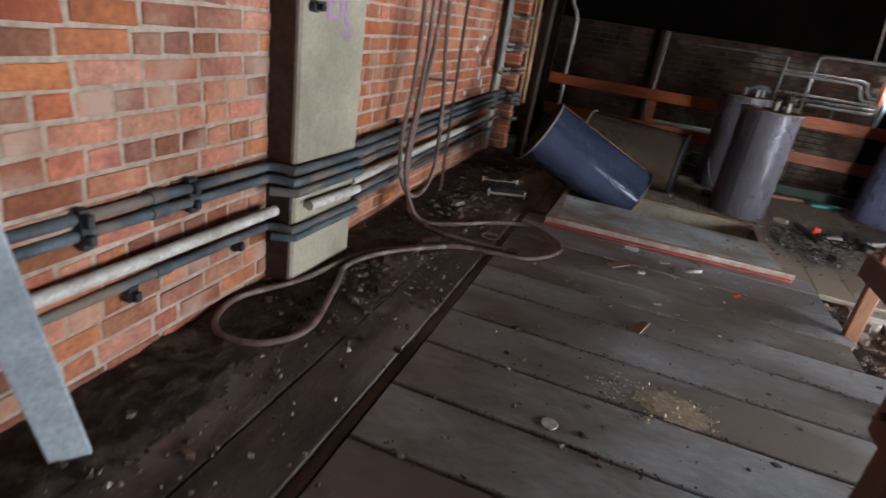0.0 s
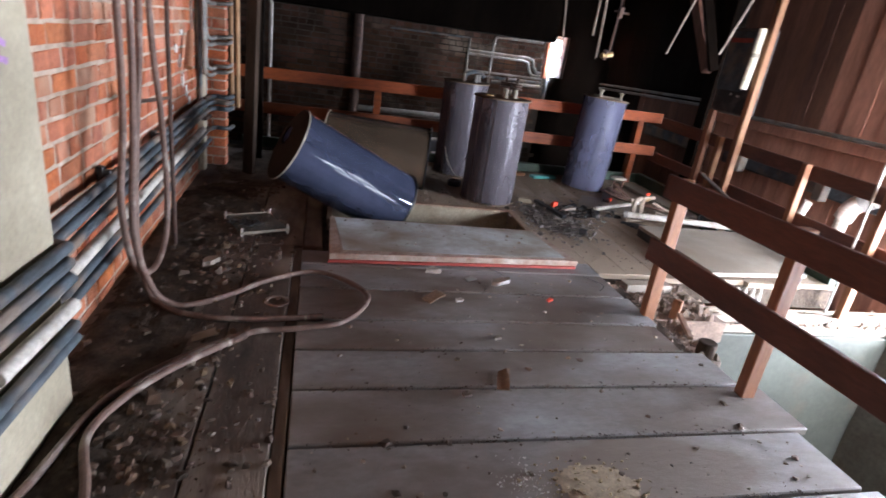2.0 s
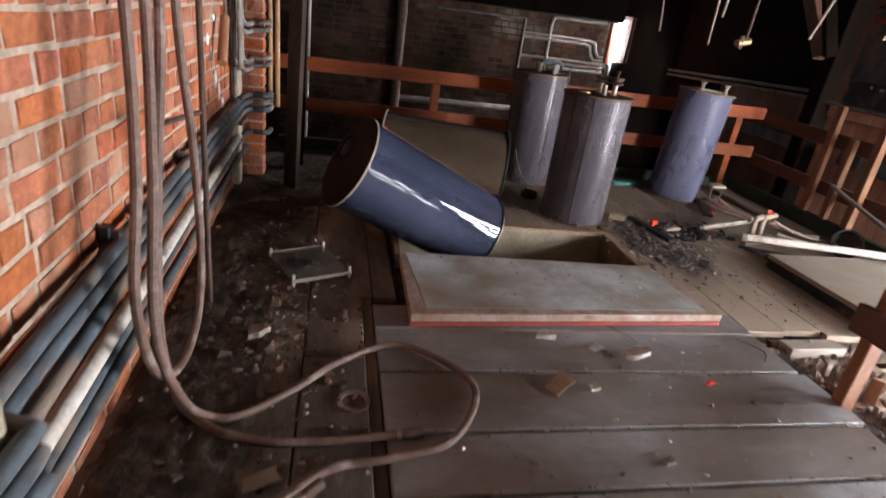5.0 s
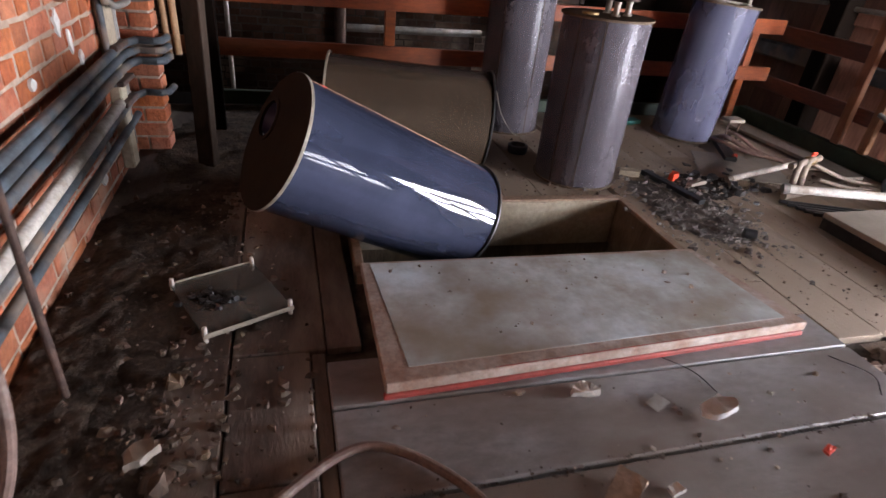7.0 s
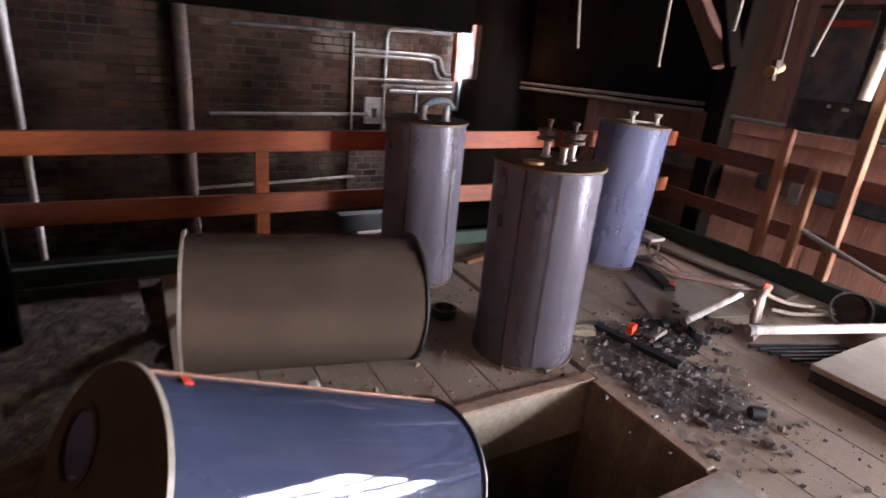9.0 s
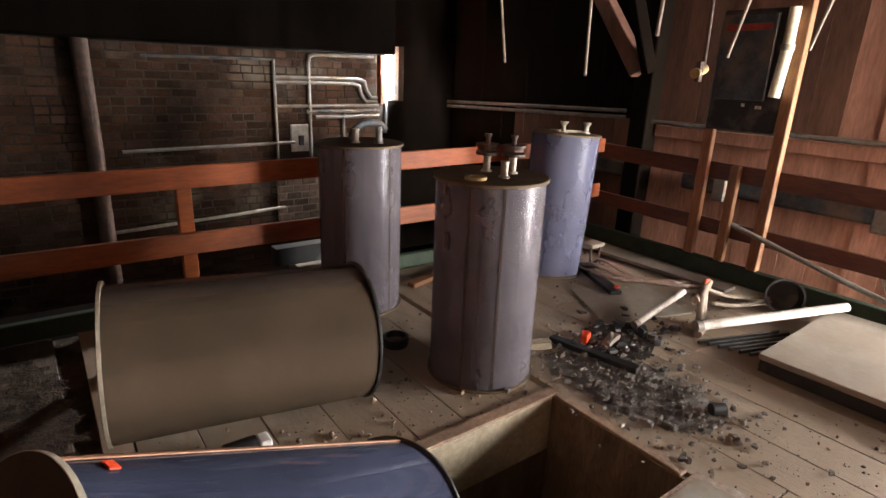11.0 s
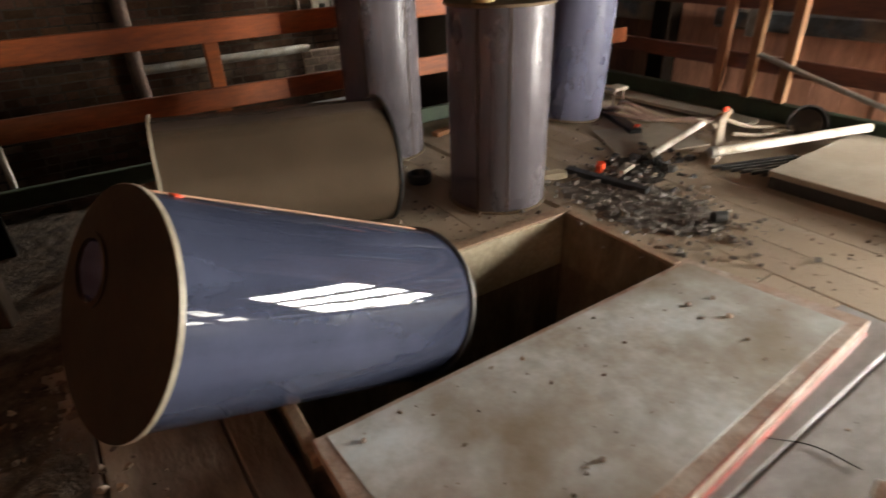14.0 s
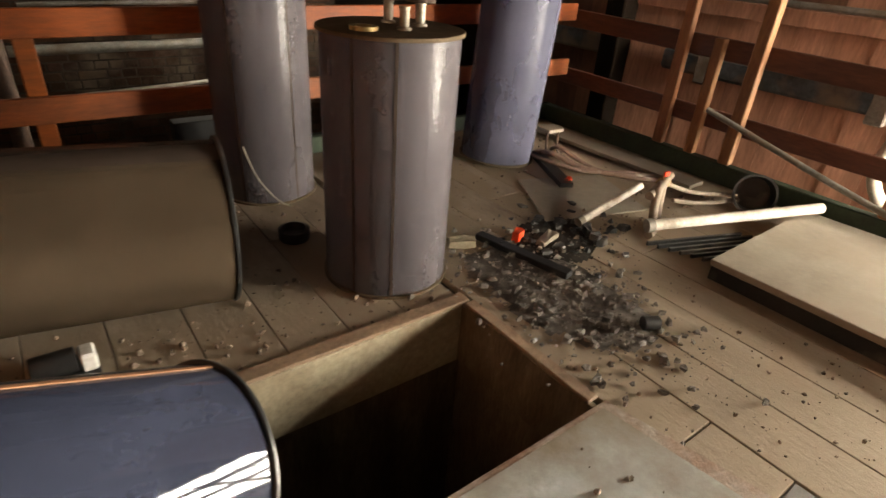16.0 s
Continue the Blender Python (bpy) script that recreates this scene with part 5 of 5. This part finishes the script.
run([(4.46, 3.54, 0.44), (4.46, 2.85, 0.265), (4.45, 2.16, 0.11)], 0.016, "pipe_grey", "leaning_tube", "grey tube leaning on the rail", 1, 12, "tube")
setting("well_wall", box(2.95, 1.722, -2.9, 5.2, 1.76, -0.30, 0.004), "tank", "grey-green sheet wall of the open well", "wall")
setting("well_wall_east", box(5.03, -4.8, -2.9, 5.06, 1.72, -0.30, 0.004), "tank_pale", "pale rust-stained wall of the open well", "wall")
setting("well_ledge", box(2.9, 1.762, -0.36, 5.38, 1.985, -0.24, 0.006), "rubble", "rubble-strewn pale ledge of the well", "ledge")
setting("well_ledge_east", box(5.02, -4.8, -0.298, 5.42, 1.755, -0.27, 0.006), "white", "bright white ledge under the windows", "ledge")
scatter("ledge_rubble", 420, lambda r: (r.uniform(2.85, 3.6), r.uniform(1.74, 1.97), -0.239), (0.012, 0.09), "rubble", "crumbled plaster and brick on the ledge", "rubble", -0.16, 0.7, 16)
scatter("ledge_rubble_far", 300, lambda r: (r.uniform(3.5, 5.2), r.uniform(1.74, 1.97), -0.239), (0.01, 0.06), "rubble", "pale crumbled plaster on the ledge", "rubble", -0.16, 0.6, 17)
setting("edge_ledge_near", box(2.62, 0.985, -0.2, 3.0, 1.415, -0.062, 0.01), "rubble", "broken brick and plaster edge beside the planks", "ledge")
scatter("edge_rubble_near", 190, lambda r: (r.uniform(2.78, 2.99), r.uniform(1.0, 1.42), -0.060), (0.010, 0.05), "rubble", "crumbled brick at the edge of the planks", "rubble", 0, 0.7, 28)
setting("edge_ledge", box(2.62, 1.42, -0.2, 3.35, 1.985, -0.06, 0.01), "rubble", "broken brick and plaster edge beside the planks", "ledge")
scatter("edge_rubble", 260, lambda r: (r.uniform(2.75, 3.3), r.uniform(1.44, 1.93), -0.058), (0.012, 0.06), "rubble", "crumbled brick at the edge of the planks", "rubble", 0, 0.7, 18)
bm = lathe([(0, 0), (0.045, 0), (0.048, 0.01), (0.048, 0.08), (0.04, 0.085), (0, 0.08)], 20)
bm.transform(pose(2.93, 1.05, -0.060))
tagged(part("stump", bm, "old_post", smooth=True), "sawn wooden stump at the edge of the planks", "stump")
bar((2.86, 1.10, 0.012), (2.97, 1.38, 0.012), 0.03, 0.02, "wood_rim", "splinter", "broken timber splinter at the edge", "splinter")
bar((3.0, 1.46, -0.06), (3.01, 1.47, 0.06), 0.05, 0.04, "post", "timber_stub", "short pale timber stub at the edge", "timber")
for z, x0, y0, r in ((-0.21, 3.2, 1.78, 0.03), (-0.21, 3.4, 1.84, 0.025), (-0.21, 3.3, 1.91, 0.022)):
    run([(x0, y0, z), (5.3, y0 + 0.05, z - 0.01)], r, "dusty_pipe", "ledge_pipe", "dusty pale pipe lying on the ledge", 1, 14)
for k in range(4):
    run([(3.62 + k * 0.06, 1.72, -0.08), (3.66 + k * 0.06, 1.77, 0.02), (3.72 + k * 0.06, 1.85, -0.04), (3.74 + k * 0.06, 1.9, -0.12)], 0.012, "pipe_white", "cable_loop", "white cable looped over the ledge", 6, 10, "cable")
# white elbow pipes by the boarding
elb = empty("elbow_pipe", pose(5.1, 2.42, 0), "fat white plastic elbow pipe by the boarding", "pipe")
part("bend", tube(spline([(0.1, -0.2, 0.62), (0.06, -0.05, 0.60), (0.0, 0.05, 0.5), (-0.02, 0.08, 0.38)], 6), 0.07, 18), "pipe_white", elb, smooth=True)
part("collar", tube([(0.055, -0.05, 0.60), (0.02, 0.02, 0.545)], 0.08, 18), "pipe_grey", elb, smooth=True)
part("stand_pipe", tube([(-0.02, 0.08, 0.38), (-0.02, 0.08, -0.15)], 0.05, 18), "pipe_white", elb, smooth=True)
run([(4.95, 2.75, 0.45), (4.93, 2.77, 0.25), (4.96, 2.70, 0.1), (5.05, 2.6, 0.05)], 0.035, "pipe_white", "drain_pipe", "bent white drain pipe behind the rail", 5, 14)
run([(4.60, 1.95, 2.55), (4.62, 1.93, 0.5), (4.62, 1.93, -0.24)], 0.009, "pipe_white", "stay_rod", "thin pale stay rod from roof to ledge", 1, 10, "rod")
run([(4.6, 2.12, 0.25), (4.45, 2.13, 0.25), (4.42, 2.13, 0.12)], 0.03, "pipe_grey", "bent_pipe", "grey bent pipe end at the rail", 3, 12)

# ---- posts, switch box and its cream lit side at the east rail ----
tagged(part("tall_post", box(4.605, 3.395, 0.121, 4.665, 3.465, 2.74, 0.005), "post"), "tall pale timber post at the rail", "post")
tagged(part("short_post", box(4.605, 3.86, 0.121, 4.655, 3.93, 1.028, 0.005), "post"), "pale timber post at the rail", "post")
sw = empty("switch_box", pose(4.62, 3.74, 1.03), "dark metal switch box hung on the post", "box")
part("case", box(0.0, -0.26, 0.0, 0.14, 0.2, 0.76, 0.012), "black", sw)
part("door", box(-0.022, -0.17, 0.2, -0.002, 0.18, 0.73, 0.016), "pipe_dark", sw)
part("stripe", box(-0.025, -0.14, 0.63, -0.0225, 0.15, 0.67, 0.001), "red", sw)
part("label", box(-0.006, -0.16, 0.15, -0.001, -0.12, 0.17, 0.001), "paper", sw)
part("label", box(-0.006, -0.05, 0.16, -0.001, -0.03, 0.18, 0.001), "paper", sw)
# Cream tube in place of the switch box's lit side, not a lamp.
lt = empty("lit_side_tube", pose(4.567, 3.475, 1.26), "cream tube that stands for the lit side of the switch box", "lamp")
part("tube", tube([(0, 0.02, 0), (0, 0.0, 0.28)], 0.034, 16), "lit_side_cream", lt, smooth=True)
part("collar", tube([(0, 0.0, 0.275), (0, 0.0, 0.31)], 0.04, 16), "rim_edge", lt, smooth=True)
part("tube", tube([(0, 0.0, 0.31), (0, 0.0, 0.52)], 0.032, 16), "lit_side_cream", lt, smooth=True)

# ---- boarding: ledges, pipes, braces ----
setting("boarding_pipe", box(5.30, 1.7, 0.45, 5.37, 4.45, 0.60, 0.02), "pipe_dark", "blue-grey trunking along the boarding", "trunking")
setting("boarding_pipe_rear", box(5.30, 4.99, 0.45, 5.37, 6.2, 0.60, 0.02), "pipe_dark", "blue-grey trunking along the boarding", "trunking")
setting("boarding_rail", box(5.33, 1.7, 0.86, 5.395, 4.79, 0.96, 0.006), "redwood", "red-brown ledger along the boarding", "ledger")
run([(5.30, 7.9, 0.92), (5.30, 5.1, 1.0)], 0.018, "pipe_grey", "boarding_conduit", "grey conduit along the dark boarding", 1, 10, "conduit")
run([(5.30, 7.9, 0.98), (5.30, 5.1, 1.06)], 0.018, "pipe_grey", "boarding_conduit", "grey conduit along the dark boarding", 1, 10, "conduit")
run([(5.30, 5.0, 0.985), (5.30, 1.8, 0.99)], 0.02, "pipe_grey", "boarding_conduit", "grey conduit along the dark boarding", 1, 10, "conduit")
for yy in (4.0, 2.9):
    tagged(part("hanger_box", box(5.2, yy, 0.42, 5.29, yy + 0.10, 0.66, 0.008), "pipe_grey"), "grey junction box on the trunking", "box")
tagged(part("wall_post", box(5.20, 4.80, -1.0, 5.38, 4.98, 2.5, 0.01), "dark_shade_timber"), "heavy dark timber post on the boarding", "post")
tagged(part("knee_brace", beam((5.15, 4.9, 1.40), (5.15, 5.75, 2.5), 0.12, 0.14, 0.008), "brown_shade_boarding"), "heavy timber knee brace under the roof", "brace")
tagged(part("knee_brace", beam((5.14, 4.80, 1.40), (4.75, 4.95, 2.5), 0.10, 0.10, 0.008), "dark_shade_timber"), "heavy timber knee brace under the roof", "brace")

# ---- hung rods ----
hook = empty("hanging_valve", pose(2.97, 3.08, 1.36), "rusty rod with a small valve hung from the roof", "valve")
part("rod", tube([(0.02, 0.0, 0.03), (0.05, 0.03, 0.45), (0.06, 0.0, 1.40)], 0.008, 8), "iron", hook, smooth=True)
part("body", tube([(-0.035, 0.0, 0.0), (0.06, 0.02, 0.02)], 0.020, 12), "brass", hook, smooth=True)
part("nut", tube([(-0.01, 0.0, -0.03), (-0.01, 0.0, 0.045)], 0.016, 6), "iron", hook)
part("clamp", box(0.025, -0.012, 0.28, 0.06, 0.022, 0.36, 0.006), "iron", hook)
part("cross_bar", tube([(0.0, 0.02, 0.33), (0.11, 0.0, 0.32)], 0.008, 8), "iron", hook, smooth=True)
for a, b in (((3.62, 3.33, 1.45), (3.95, 3.2, 2.76)), ((3.95, 3.1, 1.5), (4.3, 2.95, 2.76)), ((3.12, 4.4, 1.40), (3.02, 4.55, 2.76)), ((3.28, 3.92, 1.34), (3.26, 3.95, 2.76)), ((2.9, 3.25, 1.5), (2.9, 3.2, 2.76))):
    run([a, b], 0.008, "dusty_pipe", "hung_rod", "thin grey rod hung from the roof", 1, 8, "rod")

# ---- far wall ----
setting("beam_north", box(-1.05, 7.45, 1.50, 4.22, 7.88, 2.5, 0.02), "dark_shade_timber", "deep dark beam across the far wall", "beam")
YB = 7.85
for pts, r, mt in (([(3.34, YB, 0.31), (3.34, YB, 1.38), (3.36, YB, 1.45), (3.42, YB, 1.47), (4.15, YB, 1.48)], 0.02, "pipe_grey"),
                   ([(2.95, YB, 1.22), (3.95, YB, 1.225), (4.03, YB, 1.2), (4.06, YB, 1.1), (4.12, YB, 1.02), (4.2, YB, 1.02)], 0.022, "pipe_grey"),
                   ([(2.95, YB, 1.17), (3.88, YB, 1.175), (3.96, YB, 1.15), (3.99, YB, 1.05), (4.05, YB, 0.97), (4.2, YB, 0.97)], 0.02, "pipe_grey"),
                   ([(2.95, YB, 0.92), (4.22, YB, 0.93)], 0.018, "pipe_grey"), ([(3.3, YB, 0.86), (4.22, YB, 0.87)], 0.022, "pipe_dark"), ([(3.4, YB, 0.80), (4.22, YB, 0.81)], 0.022, "pipe_grey"),
                   ([(2.95, YB, 0.35), (2.95, YB, 1.40)], 0.016, "pipe_grey"), ([(1.45, YB, 0.50), (3.15, YB, 0.53)], 0.018, "pipe_grey"), ([(1.7, YB, 1.38), (2.95, YB, 1.40)], 0.014, "pipe_dark"),
                   ([(3.75, YB, 0.5), (3.75, YB, 0.86)], 0.02, "pipe_dark"), ([(1.3, YB, 0.14), (3.0, YB, 0.16)], 0.045, "pipe_grey"), ([(1.2, YB, -0.28), (3.0, YB, -0.2)], 0.018, "pipe_white")):
    run(pts, r, mt, "wall_pipe", "grey pipe fixed to the far brick wall")
run([(1.22, 7.74, -1.0), (1.22, 7.74, 1.5)], 0.07, "iron", "down_pipe", "thick dark downpipe on the far wall", 1, 18)
run([(4.325, 7.87, 0.6), (4.325, 7.87, 1.34), (4.35, 7.87, 1.39), (4.42, 7.87, 1.40)], 0.026, "pipe_dark", "wall_pipe", "blue pipe bent before the narrow window")
swp = empty("wall_switch", pose(3.23, 7.89, 0.57), "pale switch plate on the far brick wall", "switch")
part("plate", box(-0.11, -0.02, -0.15, 0.11, 0.01, 0.15, 0.006), "paper", swp)
part("toggle", box(-0.03, -0.05, -0.08, 0.03, -0.021, 0.03, 0.006), "black", swp)
tagged(part("window_jamb", box(4.22, 7.80, 0.95, 4.285, 7.90, 1.60, 0.004), "orange"), "red painted window jamb", "jamb")

# bricks of the pier
for k in range(33):
    z = k * 0.0815
    if k % 2:
        part("brick", box(-0.20, 3.950, z + 0.006, 0.018, 4.075, z + 0.073, 0.004), "brick_orange", pier)
    else:
        part("brick", box(-0.20, 3.950, z + 0.006, -0.096, 3.966, z + 0.073, 0.004), "brick_orange", pier)
        part("brick", box(-0.084, 3.950, z + 0.006, 0.018, 4.085, z + 0.073, 0.004), "brick_orange", pier)

# post of a short rail at the near edge of the walkway
np_ = empty("rail_post", pose(2.10, -0.82, 0), "dark brown wooden post with board ends nailed on", "post")
part("post", box(-0.035, -0.045, 0.0, 0.035, 0.045, 0.84, 0.005), "rail", np_)
part("board_end", box(-0.062, -0.06, 0.67, -0.037, 0.05, 0.79, 0.004), "rail", np_)
part("board_end", box(-0.062, -0.06, 0.28, -0.037, 0.05, 0.39, 0.004), "rail", np_)
part("bolt", tube([(-0.075, 0.0, 0.73), (-0.06, 0.0, 0.73)], 0.008, 8), "iron", np_)

# pale bricks and mortar that paint a pool of light low on the far wall
patch = setting("wall_patch", box(2.93, 7.86, -0.36, 3.46, 7.889, 0.13, 0.004), "mortar", "pale bricks and mortar for a lit part of the far wall", "wall")
for row in range(6):
    for col in range(3):
        x0 = 2.94 + col * 0.18 - (0.08 if row % 2 else 0.0)
        part("brick", box(max(x0, 2.935), 7.852, -0.352 + row * 0.08, min(x0 + 0.166, 3.455), 7.864, -0.352 + row * 0.08 + 0.066, 0.003), "rubble", patch)

# dirt gathered along the joints of the planks
scatter("seam_dirt", 3000, lambda r: (lambda x: (x, r.choice(seams[8:]) - 0.027 + 0.0314 * x + r.gauss(0.002, 0.012)))(r.uniform(0.9, 2.75)), (0.003, 0.016), "dirt",
        "dark dirt gathered along the plank joints", "dirt", 0.0005, 0.08, 31)
heap("wall_dirt", 0.06, 2.15, 0.15, 1.0, 0.03, "dirt", "dark dirt banked against the brick wall", "dirt", 23.0)
scatter("wall_litter", 280, lambda r: (*by_wall(r, r.uniform(1.3, 3.3), 0.12), 0.012), (0.005, 0.03), "leaf", "dry leaves and crumbs banked against the wall", "litter", 0.02, 0.4, 33)

# ---- small pieces of walls, last ----
def brick_mesh(name, lx, d, h):
    bm = box(0, 0, 0, d, lx, h, 0.0)
    bmesh.ops.bevel(bm, geom=[e for e in bm.edges if all(v.co.x > d * 0.5 for v in e.verts)], offset=0.004, segments=1, affect="EDGES")
    me = bpy.data.meshes.new(name)
    bm.to_mesh(me)
    bm.free()
    return me


def brick_wall(wall, y0, y1, z0, z1, near, materials, axis="x", seed=3, split=99.0):
    """Bricks in English bond, proud of the mortar; the near stretch as pieces, the rest joined; another make of brick past the split."""
    r = random.Random(seed)
    shared = {}
    for nm, lx, make in (("s", 0.216, 0), ("h", 0.106, 0), ("s", 0.216, 1), ("h", 0.106, 1))[:2 * len(materials)]:
        for k in range(4):
            me = brick_mesh("brick", lx, 0.020, 0.0665)
            for v in me.vertices:
                if v.co.x > 0.01:
                    v.co.x += r.uniform(-0.003, 0.001)
                    v.co.z += r.uniform(-0.004, 0.004)
                    v.co.y += r.uniform(-0.005, 0.005)
            me.materials.append(M[materials[make]])
            shared[nm, k, make] = me
    rest_v, rest_f, rest_m = [], [], []
    row, z, count = 0, z0, 0
    while z < z1:
        stretch = row % 2 == 0
        step = 0.231 if stretch else 0.1205
        mixed = row % 3 == 1
        y = y0 - (0.0 if stretch else 0.056) + r.uniform(-0.01, 0.01)
        while y < y1 - step * 0.5:
            if mixed:
                stretch = not stretch if r.random() < 0.7 else stretch
                step = 0.231 if stretch else 0.1205
            make = 1 if y > split else 0
            me = shared["s" if stretch else "h", r.randrange(4), make]
            off = Vector((-0.022 + r.uniform(-0.002, 0.002), y, z + 0.0075 + r.uniform(-0.0015, 0.0015)))
            if axis == "y":
                m = Matrix.Translation((y, off.x, off.z)) @ Matrix.Rotation(radians(90), 4, "Z") @ Matrix.Scale(-1, 4, (0, 1, 0))
            else:
                m = Matrix.Translation(off) @ Matrix.Rotation(r.uniform(-0.012, 0.012), 4, "X")
            if near and near[0] < y < near[1] and near[2] < z < near[3] and count < 300:
                b = new("brick", me)
                b.parent = wall
                b.matrix_basis = m
                count += 1
            else:
                k = len(rest_v)
                rest_v += [m @ v.co for v in me.vertices]
                rest_f += [[k + i for i in p.vertices] for p in me.polygons]
                rest_m += [make] * len(me.polygons)
            y += step
        z += 0.0815
        row += 1
    me = bpy.data.meshes.new("brickwork")
    me.from_pydata([tuple(v) for v in rest_v], [], rest_f)
    for name in materials:
        me.materials.append(M[name])
    me.polygons.foreach_set("material_index", rest_m)
    ob = new("brickwork", me)
    ob.parent = wall
    tagged(ob, "", "", "", "stuff")
    return ob


brick_wall(wall_west, -2.2, 4.0, -0.041, 2.4, (-1.35, 1.9, 0.0, 1.0), ("brick", "brick_orange"), split=0.3)
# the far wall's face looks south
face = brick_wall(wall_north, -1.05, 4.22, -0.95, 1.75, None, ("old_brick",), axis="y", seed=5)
face.matrix_basis = Matrix.Translation((0, 7.912 - 0.012, 0)) @ Matrix.Scale(-1, 4, (0, 1, 0))

# upright boards of the east wall
r9 = random.Random(11)
y = 1.62
while y < 8.1:
    w = r9.uniform(0.15, 0.24)
    x = EAST + r9.uniform(-0.002, 0.002)
    # The far boards get darker materials: shade put into the boarding's colour.
    part("board", box(x, y, -1.4, EAST + 0.028, y + w - 0.0008, 0.985, 0.0), "redwood" if y < 4.9 else "brown_shade_boarding" if y < 6.6 else "dark_shade_timber", wall_east)
    part("board", box(x, y, 0.988, EAST + 0.028, y + w - 0.0008, 2.74, 0.0), "redwood" if y < 3.35 else "brown_shade_boarding" if y < 4.9 else "dark_shade_timber", wall_east)
    y += w
